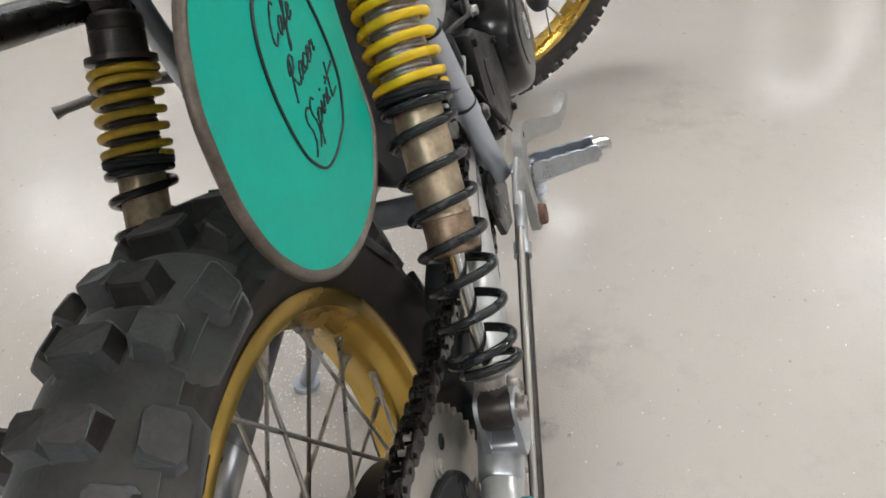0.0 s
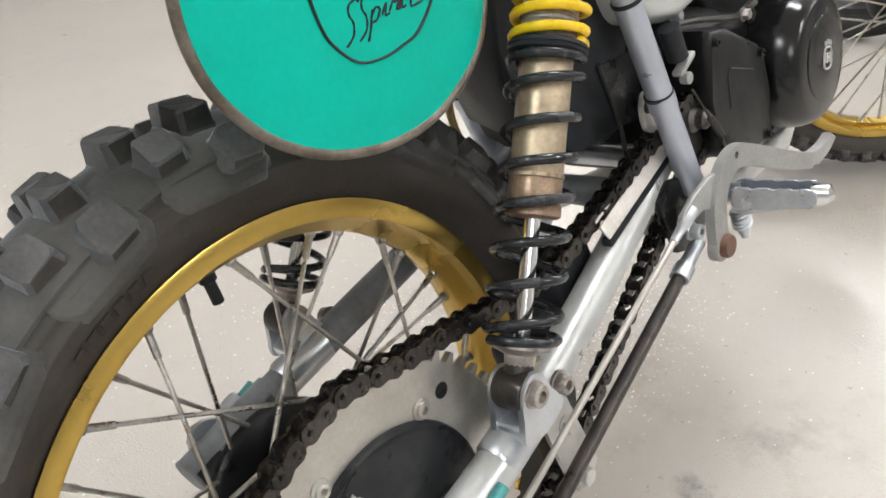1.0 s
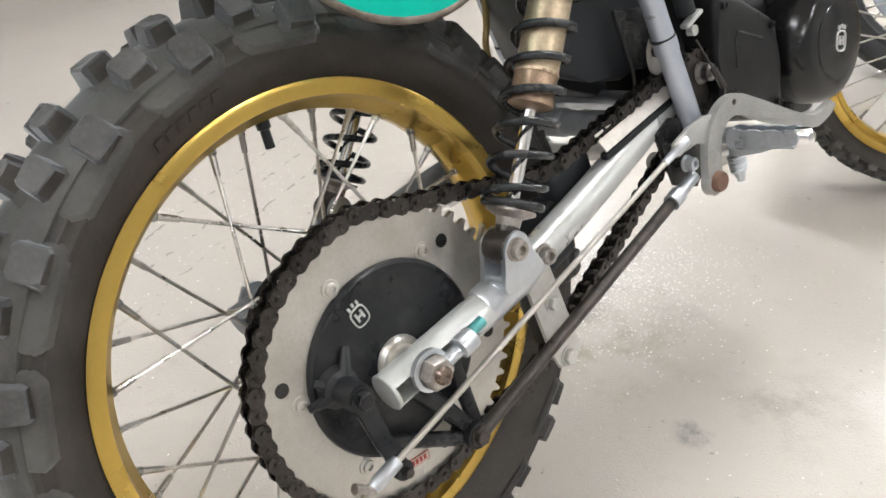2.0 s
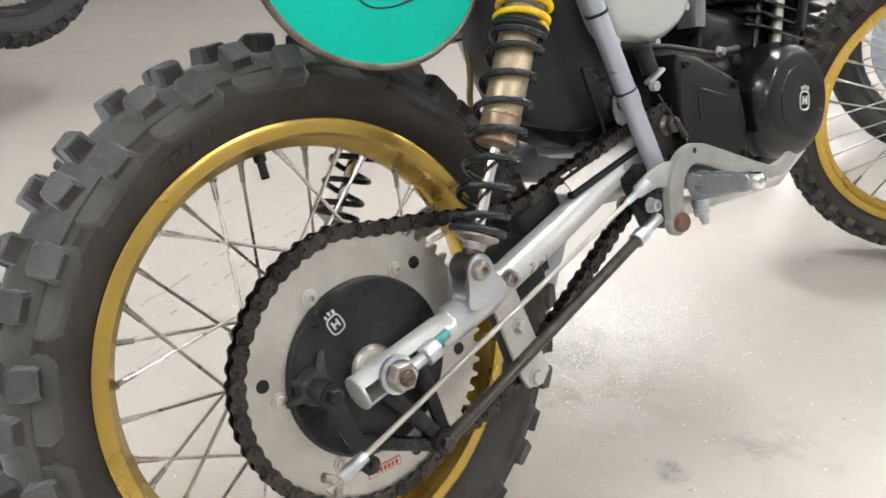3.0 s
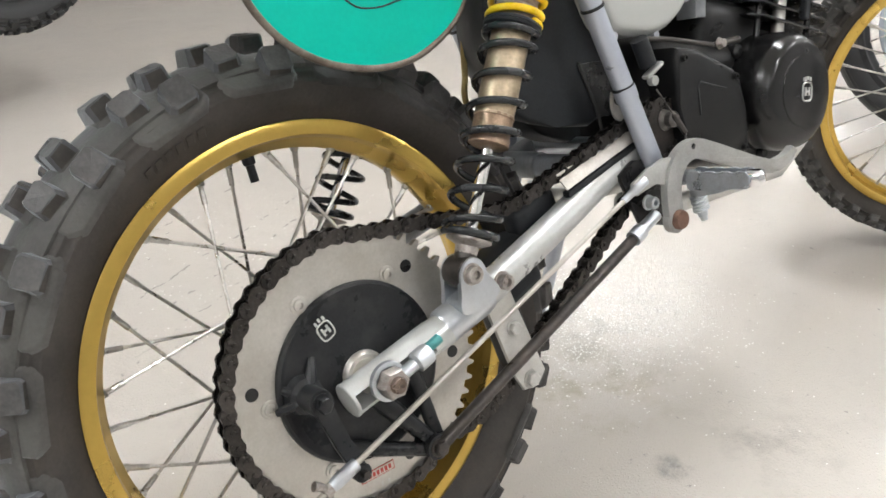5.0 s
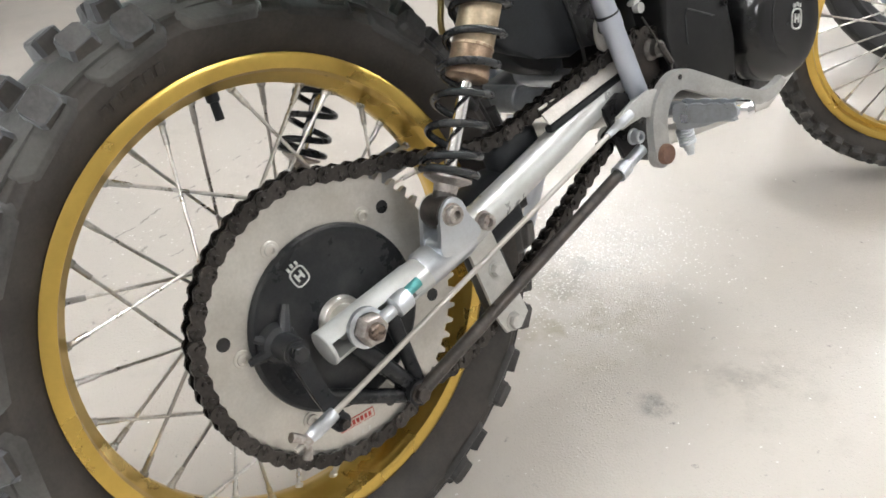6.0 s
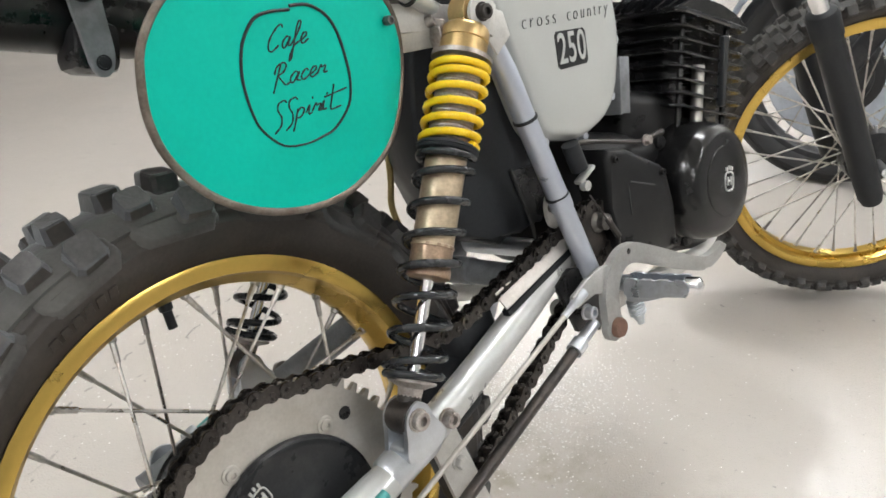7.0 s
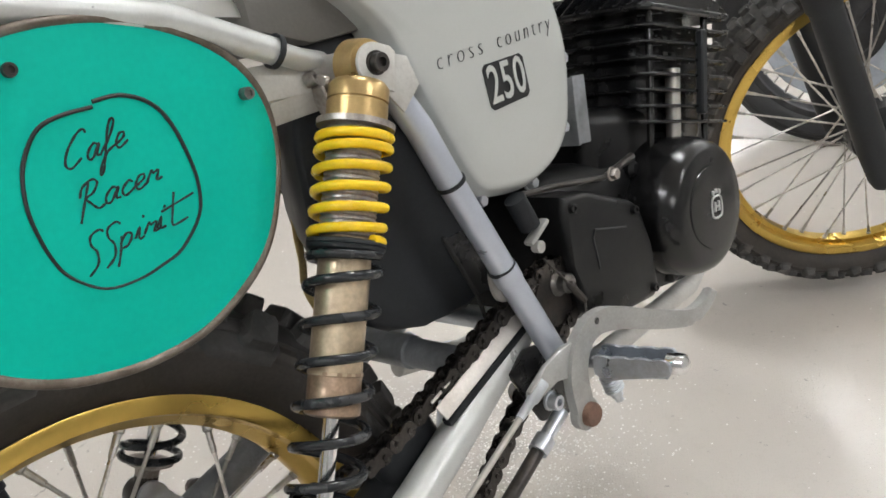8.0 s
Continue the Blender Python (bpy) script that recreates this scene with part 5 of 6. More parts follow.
prism(bm, [(0.320, 0.560), (0.345, 0.508), (0.372, 0.488), (0.402, 0.473), (0.440, 0.462), (0.440, 0.600)], 0.002, 0.056, 0.004)
inner = part("inner_mudguard", bm, PLASTIC, bike, "black plastic inner mudguard and airbox")
bm = tube(bmesh.new(), [(v.x, v.y, v.z) for v in curve([P(0.325, 0.040, 0.680), P(0.309, 0.045, 0.640), P(0.300, 0.045, 0.603), P(0.2965, 0.045, 0.575), P(0.292, 0.045, 0.557), P(0.293, 0.045, 0.540), P(0.300, 0.045, 0.515)], 6)], 0.004, 10)
# the opening's dark inside is put in as a black plate on the airbox
bm2 = prism(bmesh.new(), [(0.378, 0.571), (0.437, 0.568), (0.446, 0.500), (0.402, 0.504)], -0.0712, -0.066, 0.001)
part("airbox_opening", bm2, BLACK, inner, "black plate drawn as the dark airbox opening")
bm2 = tube(bmesh.new(), [P(0.376, -0.070, 0.573), P(0.400, -0.070, 0.503), P(0.404, -0.070, 0.470)], 0.0022, 8)
part("airbox_rib", bm2, SEAT, inner)
part("breather_pipe", bm, BRASS, bike, "yellowed breather pipe")

# ------------------------------------------------------------ engine
bm = bmesh.new()
block(bm, (0.34, 0.17, 0.17), pose(0.64, 0, 0.475, 0, 12, 0), 0.03, 3)
block(bm, (0.20, 0.15, 0.10), pose(0.70, 0, 0.555, 0, 12, 0), 0.02, 3)
engine = part("engine_case", bm, CASE, bike, "black engine crankcase")
# sprocket cover with its pressed corner line
cov = [(0.486, 0.556), (0.492, 0.570), (0.53, 0.563), (0.600, 0.528), (0.612, 0.516), (0.618, 0.470), (0.622, 0.422), (0.61, 0.412), (0.56, 0.418), (0.505, 0.435), (0.492, 0.45), (0.487, 0.50)]
bm = prism(bmesh.new(), cov, -0.122, -0.07, 0.007, 3)
cover = part("sprocket_cover", bm, CASE, engine, "flat black sprocket cover")
part("cover_line", tube(bmesh.new(), [P(0.524, -0.1222, 0.482), P(0.523, -0.1222, 0.516), P(0.528, -0.1222, 0.523), P(0.580, -0.1222, 0.506)], 0.0011, 6), FARGREY, engine)
# clutch cover
CC = P(0.716, -0.144, 0.478)
bm = lathe(bmesh.new(), [(0.081, -0.075), (0.081, -0.030), (0.0800, -0.023), (0.0765, -0.012), (0.0725, -0.0055), (0.069, -0.0025), (0.064, -0.0008), (0.0475, 0.0), (0.0470, 0.0012), (0.0455, 0.0014), (0.0, 0.0022)], CC, RIGHT, 64)
clutch = part("clutch_cover", bm, GLOSS, engine, "glossy black round engine cover")
emblem(bike, P(0.7215, -0.1469, 0.479), 0.026, radians(8)).name = "cover_emblem"
for d in (55, 130, 200, 260, 325):
    p = CC + P(0.084 * math.cos(radians(d)), 0.058, 0.084 * math.sin(radians(d)))
    part("cover_lug", lathe(bmesh.new(), [(0.010, -0.03), (0.010, 0.0), (0.006, 0.004), (0, 0.004)], p, RIGHT, 14), CASE, engine)
# link strut on the case top
bm = tube(bmesh.new(), [P(0.447, -0.105, 0.588), P(0.50, -0.108, 0.579), P(0.575, -0.110, 0.562), P(0.650, -0.095, 0.560)], [0.003, 0.003, 0.003, 0.005], 8)
part("cable_strut", bm, DARKMETAL, engine)
bolt("strut_bolt", P(0.586, -0.112, 0.562), RIGHT, 0.006, 0.008, RUSTSTEEL, engine)
for x, z in ((0.500, 0.556), (0.598, 0.518), (0.608, 0.424), (0.502, 0.446)):
    bolt("cover_bolt", P(x, -0.122, z), RIGHT, 0.0045, 0.005, CASE, engine, True)
# cylinder with fins, leaning forward
MC = Matrix.Translation((0.791, 0, 0.6145)) @ Matrix.Rotation(radians(16.2), 4, "Y")


def tilted(bm):
    bmesh.ops.transform(bm, matrix=MC, verts=bm.verts[:])
    return bm


bm = lathe(bmesh.new(), [(0, -0.13), (0.078, -0.13), (0.078, 0.06), (0.074, 0.09), (0, 0.09)], (0, 0, 0), (0, 0, 1), 32)
block(bm, (0.150, 0.150, 0.15), pose(0, 0, -0.01), 0.02, 2)
cylinder = part("cylinder", tilted(bm), FINBLACK, bike, "black finned engine cylinder")


def fin(w, l, t, chamfer):
    me = bpy.data.meshes.new("fin")
    bm = bmesh.new()
    a, b, c = l / 2, w / 2, chamfer
    pts = [(a - c, -b), (a, -b + c), (a, b - c), (a - c, b), (-a + c, b), (-a, b - c), (-a, -b + c), (-a + c, -b)]
    lo = [bm.verts.new((x, y, -t / 2)) for x, y in pts]
    hi = [bm.verts.new((x, y, t / 2)) for x, y in pts]
    f0, f1 = bm.faces.new(lo[::-1]), bm.faces.new(hi)
    for i in range(8):
        bm.faces.new((lo[i], lo[(i + 1) % 8], hi[(i + 1) % 8], hi[i]))
    bmesh.ops.bevel(bm, geom=list({e for f in (f0, f1) for e in f.edges}), offset=t * 0.3, segments=1, affect="EDGES")
    bm.to_mesh(me)
    bm.free()
    me.materials.append(FINBLACK)
    return me


FIN = fin(0.205, 0.188, 0.0036, 0.014)
for k in range(-3, 4):
    share("fin", FIN, cylinder, MC @ pose(0, 0, 0.0179 * k))
TOPFIN = fin(0.205, 0.194, 0.0075, 0.012)
share("head_base", TOPFIN, cylinder, MC @ pose(0, 0, 0.0179 * 4 + 0.002))
# head with upright fins standing side by side
head_mesh = bpy.data.meshes.new("head_fin")
bm = bmesh.new()
prism(bm, [(-0.096, 0.0), (-0.054, 0.030), (-0.03, 0.034), (0.02, 0.033), (0.060, 0.024), (0.096, 0.010), (0.096, 0.0)], -0.0018, 0.0018, 0.0008, 1)
bm.to_mesh(head_mesh)
bm.free()
head_mesh.materials.append(FINBLACK)
for k in range(11):
    y = -0.092 + 0.0184 * k
    share("head_fin", head_mesh, cylinder, MC @ Matrix.Translation((0, y, 0.0752)) @ Matrix.Rotation(radians(-2.5 * (k - 5)), 4, "X") @ Matrix.Diagonal((1, 1, 1.15 - 0.018 * (k - 5) ** 2, 1)))
for x in (-0.070, 0.050):
    part("head_stud", tilted(tube(bmesh.new(), [P(x, -0.088, -0.10), P(x, -0.088, 0.07)], 0.0042, 10)), GLOSS, cylinder)
bm = bmesh.new()
block(bm, (0.012, 0.010, 0.098), pose(0.017, -0.1035, 0.004), 0.002, 1)
part("fin_damper", tilted(bm), PLASTIC, cylinder)
part("lever_tube", tube(bmesh.new(), [P(0.745, -0.086, 0.520), P(0.775, -0.086, 0.628)], 0.0088, 18), ALLOY, cylinder, "polished metal tube")
# carburettor stub beside the panel
bm = bmesh.new()
block(bm, (0.020, 0.004, 0.070), pose(0.588, -0.088, 0.632, 0, 8, 0), 0.001)
block(bm, (0.004, 0.030, 0.070), pose(0.579, -0.075, 0.632, 0, 8, 0), 0.001)
part("intake_bracket", bm, DULLGREY, bike, "dull grey folded intake bracket")
# engine bolt boss, brake spring switch
bm = tube(bmesh.new(), [P(0.440, -0.108, 0.588), P(0.452, -0.108, 0.556)], 0.0105, 16)
switch = part("brake_switch", bm, PLASTIC, bike, "black brake switch with metal bracket")
bm = bmesh.new()
block(bm, (0.034, 0.012, 0.006), Matrix.Translation(P(0.455, -0.112, 0.549)) @ Matrix.Rotation(radians(-25), 4, "Y"), 0.003)
lathe(bm, [(0, -0.004), (0.006, -0.004), (0.006, 0.004), (0, 0.004)], P(0.446, -0.118, 0.538), RIGHT, 14)
part("switch_bracket", bm, PEDAL, switch)
part("switch_spring", tube(bmesh.new(), [P(0.442, -0.125, 0.528), P(0.462, -0.130, 0.495), P(0.464, -0.130, 0.493), P(0.476, -0.134, 0.470), P(0.477, -0.134, 0.469), P(0.456, -0.149, 0.458)], [0.0012, 0.0012, 0.004, 0.004, 0.0012, 0.0012], 8), DARKMETAL, switch)
bm = lathe(bmesh.new(), [(0.014, -0.02), (0.014, 0.004), (0.010, 0.008), (0.010, 0.016), (0.006, 0.020), (0, 0.020)], P(0.478, -0.102, 0.486), RIGHT, 20)
part("frame_boss", bm, OLDSTEEL, bike, "greasy frame boss with bolt")
bm = prism(bmesh.new(), [(v.x, v.y) for v in curve([(0.397, 0.503), (0.394, 0.526), (0.400, 0.538), (0.410, 0.535), (0.418, 0.515), (0.418, 0.495)], 4, True)], -0.100, -0.095, 0.001)
tab = part("frame_tab", bm, GREY, bike, "light grey frame tab with bolt")
bolt("tab_bolt", P(0.402, -0.100, 0.524), RIGHT, 0.005, 0.005, DARKMETAL, tab)
for s in (-1, 1):
    part("lower_frame_tube", tube(bmesh.new(), [P(0.40, s * 0.09, 0.400), P(0.50, s * 0.09, 0.372), P(0.75, s * 0.075, 0.360), P(0.86, s * 0.05, 0.385), P(0.91, s * 0.03, 0.45)], 0.012, 14), GREY, bike, "light grey lower frame tube")
part("frame_front_tube", tube(bmesh.new(), [P(0.90, 0, 0.45), P(0.945, 0, 0.66), P(0.972, 0, 0.78), P(1.03, 0.0, 0.855), P(1.142, 0.006, 0.905)], 0.016, 18), SILVER, bike)
bm = prism(bmesh.new(), [(0.372, 0.440), (0.40, 0.452), (0.455, 0.440), (0.470, 0.395), (0.44, 0.362), (0.40, 0.375)], -0.118, -0.110, 0.002)
part("peg_bracket_plate", bm, BLACK, bike, "black frame plate under the pivot")

# ------------------------------------------------------------ brake pedal
ctrl = [(0.4240, 0.374), (0.4225, 0.395), (0.424, 0.418), (0.434, 0.438), (0.4515, 0.4505), (0.474, 0.4515), (0.502, 0.441), (0.530, 0.4275), (0.558, 0.4145), (0.584, 0.4055), (0.600, 0.4085), (0.611, 0.415), (0.619, 0.423)]
wid = [0.0125, 0.0128, 0.0128, 0.0125, 0.0120, 0.0118, 0.0112, 0.0105, 0.0095, 0.0085, 0.0070, 0.0055, 0.0040]
mid = curve([Vector(c) for c in ctrl], 5)
ws = [v.x for v in curve([Vector((w, 0)) for w in wid], 5)]
left, right_ = [], []
for i, p in enumerate(mid):
    t = (mid[min(i + 1, len(mid) - 1)] - mid[max(i - 1, 0)]).normalized()
    nrm = Vector((-t.y, t.x))
    left.append(p + nrm * ws[i])
    right_.append(p - nrm * ws[i])
outline = [(p.x, p.y) for p in left + right_[::-1]]
bm = prism(bmesh.new(), outline, -0.1535, -0.1435, 0.0040, 3)
for v in bm.verts:
    v.co.y -= 0.30 * max(0.0, v.co.x - 0.50)
pedal = part("brake_pedal", bm, PEDAL, bike, "grey painted curved brake pedal", 50)
bm = lathe(bmesh.new(), [(0, -0.006), (0.0165, -0.006), (0.0165, 0.0025), (0.0150, 0.0040), (0, 0.0040)], P(0.4255, -0.149, 0.3765), RIGHT, 24)
part("pedal_boss", bm, PEDAL, pedal)
bm = prism(bmesh.new(), [(0.434, 0.450), (0.414, 0.452), (0.388, 0.446), (0.360, 0.435), (0.356, 0.424), (0.366, 0.419), (0.398, 0.428), (0.418, 0.418)], -0.149, -0.143, 0.002)
part("pedal_arm", bm, PEDAL, pedal)
bm = lathe(bmesh.new(), [(0, 0), (0.0118, 0), (0.0118, 0.008), (0.0105, 0.0105), (0, 0.0105)], P(0.4255, -0.1500, 0.3765), RIGHT, 24)
part("pedal_pivot", bm, RUST, pedal, "rust-brown pedal pivot")
bolt("pedal_bolt", P(0.397, -0.134, 0.403), RIGHT, 0.0075, 0.012, ZINC, pedal, True)
# the hole's dark inside is put in as a flat black disc
part("pedal_hole", lathe(bmesh.new(), [(0.0034, 0), (0.0034, 0.0006), (0, 0.0006)], P(0.4640, -0.1533, 0.4560), RIGHT, 12), BLACK, pedal)

# torque rod: black bar with silver end
T0, T1 = P(0.405, -0.135, 0.384), P(0.05, -0.139, 0.241)
d = (T1 - T0).normalized()
trod = part("torque_rod", tube(bmesh.new(), [T0 + d * 0.040, T1 - d * 0.03, T1], [0.0068, 0.0068, 0.008], 14), DARKMETAL, bike, "dark brown-black torque rod")
part("rod_end", tube(bmesh.new(), [T0 - d * 0.004, T0 + d * 0.026, T0 + d * 0.028, T0 + d * 0.044], [0.0072, 0.0072, 0.0098, 0.0098], 12), ZINC, trod, "silver rod end with lock nut")

# ------------------------------------------------------------ foot pegs
def peg(s):
    a, b = P(0.450, s * 0.130, 0.421), P(0.470, s * 0.238, 0.420)
    d = (b - a).normalized()
    side_x = d.cross(Vector((0, 0, 1))).normalized()
    m = Matrix((d, side_x, d.cross(side_x) * -1)).transposed().to_4x4()
    m.translation = a
    if m.to_3x3().determinant() < 0:
        m = m @ Matrix.Diagonal((1, -1, 1, 1))
    bm = bmesh.new()
    for o, k in ((-0.0112, 1.0), (0.0112, 1.0)):
        prof = [(0.028, -0.0130), (0.060, -0.0125), (0.092, -0.0090), (0.100, -0.004), (0.100, 0.004), (0.096, 0.0095), (0.090, 0.0098)]
        for cx in (0.0815, 0.0625, 0.0435):
            prof += [(cx + 0.0045, 0.0097), (cx + 0.0030, 0.0080), (cx, 0.0074), (cx - 0.0030, 0.0080), (cx - 0.0045, 0.0098)]
        prof += [(0.030, 0.0105), (0.024, 0.0080), (0.024, -0.0100)]
        prism(bm, prof, o - 0.0018, o + 0.0018, 0.0007, 1)
    block(bm, (0.072, 0.022, 0.003), pose(0.060, 0, -0.0105, 0, -1.5, 0), 0.001, 1)
    tube(bm, [(0.0, 0, 0), (0.028, 0, 0)], 0.0095, 16)
    bmesh.ops.transform(bm, matrix=m, verts=bm.verts[:])
    o = part("foot_peg", bm, PEGSTEEL, bike, "zinc-plated serrated foot peg")
    bm = prism(bmesh.new(), [(0.020, -0.0120), (0.022, -0.0225), (0.034, -0.0235), (0.058, -0.0185), (0.080, -0.0110)], -0.0012, 0.0012, 0.0006, 1)
    bmesh.ops.transform(bm, matrix=m, verts=bm.verts[:])
    part("peg_web", bm, ZINC, o, "pale worn web under the peg")
    part("peg_tip", lathe(bmesh.new(), [(0, 0.004), (0.005, 0.003), (0.0095, 0.000), (0.0105, -0.006), (0.0100, -0.016), (0, -0.016)], b, d, 20), CHROME, o, "worn bright peg end")
    c0, c1 = P(0.470, s * 0.148, 0.398), P(0.476, s * 0.150, 0.368)
    ca, cu, cv = frame_of(c1 - c0)
    pts = [c0 + ca * (0.0042 + 0.0042 * g / 6.283) + 0.0085 * (math.cos(g) * cu + math.sin(g) * cv) for g in (k * 0.35 for k in range(82))]
    part("peg_spring", tube(bmesh.new(), pts, 0.0021, 6), ZINC, o, "zinc return spring")
    part("peg_bolt", tube(bmesh.new(), [c0, c1, c1 + ca * 0.001, c1 + ca * 0.006], [0.0062, 0.0062, 0.0045, 0.0045], 10), ZINC, o)


peg(-1)
peg(1)
# kick lever and side stand on the left
bm = tube(bmesh.new(), [P(0.56, 0.13, 0.49), P(0.54, 0.17, 0.55), P(0.48, 0.19, 0.610), P(0.44, 0.23, 0.630), P(0.402, 0.300, 0.6335), P(0.396, 0.309, 0.6335)], [0.011, 0.009, 0.008, 0.0060, 0.0055, 0.0075], 12)
part("kick_lever", bm, OLDSTEEL, bike, "dull steel kick-start lever")
bm = tube(bmesh.new(), [P(0.50, 0.11, 0.37), P(0.52, 0.20, 0.21), P(0.54, 0.292, 0.086)], [0.012, 0.011, 0.011], 12)
lathe(bm, [(0, -0.004), (0.02, -0.004), (0.02, 0.004), (0, 0.004)], P(0.54, 0.294, 0.0815), (0, -0.25, 0.97), 20)
part("side_stand", bm, FRAME, bike, "grey side stand")
# silencer with mounting tab
SL0, SL1 = P(-0.30, 0.150, 0.872), P(0.34, 0.140, 0.740)
bm = bmesh.new()
d = (SL1 - SL0).normalized()
lathe(bm, [(0.012, -0.03), (0.012, 0.0), (0.026, 0.004), (0.034, 0.012), (0.034, 0.385), (0.029, 0.42), (0.0155, 0.47), (0.0150, 0.68), (0.012, 0.68)], SL0, d, 32)
sil = part("silencer", bm, BLACK, bike, "matt black exhaust silencer")
bm = prism(bmesh.new(), [(v.x, v.y) for v in curve([(0.006, 0.828), (0.020, 0.840), (0.034, 0.830), (0.036, 0.792), (0.035, 0.760), (0.025, 0.747), (0.012, 0.754), (0.008, 0.792)], 4, True)], 0.098, 0.104, 0.0015)
part("silencer_tab", bm, DULLGREY, sil, "grey mounting tab")
part("tab_rubber", lathe(bmesh.new(), [(0, -0.02), (0.016, -0.02), (0.016, 0.006), (0.013, 0.010), (0, 0.010)], P(0.020, 0.098, 0.832), RIGHT, 20), PLASTIC, sil, "round black rubber mount")
part("tab_bolt", hexbolt(bmesh.new(), P(0.023, 0.098, 0.760), RIGHT, 0.006, 0.004), PLASTIC, sil)
bm = bmesh.new()
block(bm, (0.05, 0.05, 0.05), pose(0.024, 0.128, 0.776, 0, 12, 0), 0.012, 2)
part("tab_support", bm, BLACK, sil)

# ------------------------------------------------------------ front end, steered to the right
FW = P(1.4546, -0.0453, 0.3652)
FN = Vector((-0.6987, -0.6432, -0.3132)).normalized()      # out of the wheel's right side
RAKE = Vector((-math.sin(radians(26)), 0, math.cos(radians(26))))
yl = -FN
zl = (RAKE - yl * RAKE.dot(yl)).normalized()
xl = yl.cross(zl)
mf = Matrix((xl, yl, zl)).transposed().to_4x4()
mf.translation = FW
FRONT_ROWS = [(0.0, 0, 0.022, 0.017, 0.012), (0.0, 44, 0.017, 0.019, 0.012), (0.0, -44, 0.017, 0.019, 0.012), (0.5, 20, 0.016, 0.016, 0.012), (0.5, -20, 0.016, 0.016, 0.012), (0.5, 66, 0.018, 0.019, 0.012), (0.5, -66, 0.018, 0.019, 0.012)]
tyre(bike, "front_tyre", 0.279, 0.331, 0.041, 0.022, mf, 40, FRONT_ROWS, "black knobbly front tyre", knob=FRONTKNOB)
front_rim = rim(bike, "front_rim", 0.2795, 0.0245, mf, GOLD, "gold anodised front rim")
spokes(front_rim, 0.252, (0.030, 0.035, 70), (0.030, 0.035, 70), 36, 4.0)
bm = lathe(bmesh.new(), [(0, -0.07), (0.02, -0.07), (0.055, -0.05), (0.058, -0.02), (0.028, -0.012), (0.026, 0.03), (0.04, 0.036), (0.04, 0.044), (0.015, 0.055), (0.012, 0.07), (0, 0.07)], (0, 0, 0), (0, 1, 0), 36)
o = part("front_hub", bm, HUB, bike)
o.matrix_basis = mf
for s in (-1, 1):
    b = FW + yl * (s * 0.098)
    lead = xl * -0.035
    bm = lathe(bmesh.new(), [(0, -0.06), (0.020, -0.06), (0.024, -0.045), (0.0265, 0.02), (0.0255, 0.315), (0.0285, 0.320), (0.0295, 0.360), (0.0265, 0.368), (0.018, 0.372), (0, 0.372)], b + lead, RAKE, 28)
    leg = part("fork_leg", bm, PLASTIC, bike, "black lower fork leg")
    part("fork_tube", lathe(bmesh.new(), [(0, 0.35), (0.0165, 0.35), (0.0165, 0.78), (0, 0.78)], b + lead, RAKE, 24), CHROME, leg, "bright chrome fork tube")
# yokes and steering head that carry the fork
H0, H1 = FW + RAKE * 0.60 - xl * 0.070, FW + RAKE * 0.74 - xl * 0.070
for f in (0.60, 0.74):
    bm = bmesh.new()
    a = FW + RAKE * f - xl * 0.035
    tube(bm, [a - yl * 0.118, a + yl * 0.118], 0.018, 12)
    tube(bm, [a, a - xl * 0.045], 0.022, 12)
    part("fork_yoke", bm, PLASTIC, bike)
part("steering_head", tube(bmesh.new(), [H0, H1], 0.026, 20), SILVER, bike)
part("frame_backbone", tube(bmesh.new(), [P(0.62, 0, 0.845), P(0.85, -0.01, 0.905), (H0 + H1) / 2], 0.019, 18), SILVER, bike)
bm = tube(bmesh.new(), [FW + yl * 0.11, FW - yl * 0.11], 0.009, 12)
part("front_axle", bm, ZINC, bike)

# ------------------------------------------------------------ floor glints, put in as pale grains
GLINTS = mat("glint_grains", (0.93, 0.91, 0.87), 0.08, var=0.2, scale=30, fine=200, bump=0.0, rough_var=0.03)

GLINTS.node_tree.nodes["Principled BSDF"].inputs["Specular IOR Level"].default_value = 0.9


def grit(count):
    """Low glossy grains coloured pale as glints, thick beside the wheel where lamps reflect, thin elsewhere."""
    rnd = random.Random(21)
    verts, faces = [], []
    for k in range(count):
        if k < count * 0.66:
            x, y = rnd.gauss(0.70, 0.13), rnd.gauss(0.32, 0.11)
        elif k < count * 0.82:
            x, y = rnd.gauss(0.45, 0.20), rnd.gauss(0.75, 0.35)
        else:
            x, y = rnd.uniform(-0.4, 1.9), rnd.uniform(-0.9, 1.7)
        r, turn = rnd.uniform(0.0009, 0.0026), rnd.uniform(0, 1)
        h = r * rnd.uniform(0.14, 0.34)
        base = len(verts)
        for rr, z in ((1.0, -0.0002), (0.62, 0.72 * h)):
            verts += [(x + r * rr * math.cos(turn + q * math.pi / 3), y + r * rr * 0.8 * math.sin(turn + q * math.pi / 3), z) for q in range(6)]
        verts.append((x, y, h))
        for q in range(6):
            n = (q + 1) % 6
            faces += [(base + q, base + n, base + 6 + n, base + 6 + q), (base + 6 + q, base + 6 + n, base + 12)]
    me = bpy.data.meshes.new("floor_grit")
    me.from_pydata(verts, [], faces)
    me.materials.append(GLINTS)
    me.polygons.foreach_set("use_smooth", [True] * len(me.polygons))
    return tagged(new("floor_grit", me), "fine grains on the floor coloured pale as lamp glints", "grit", kind="stuff")


grit(5600)

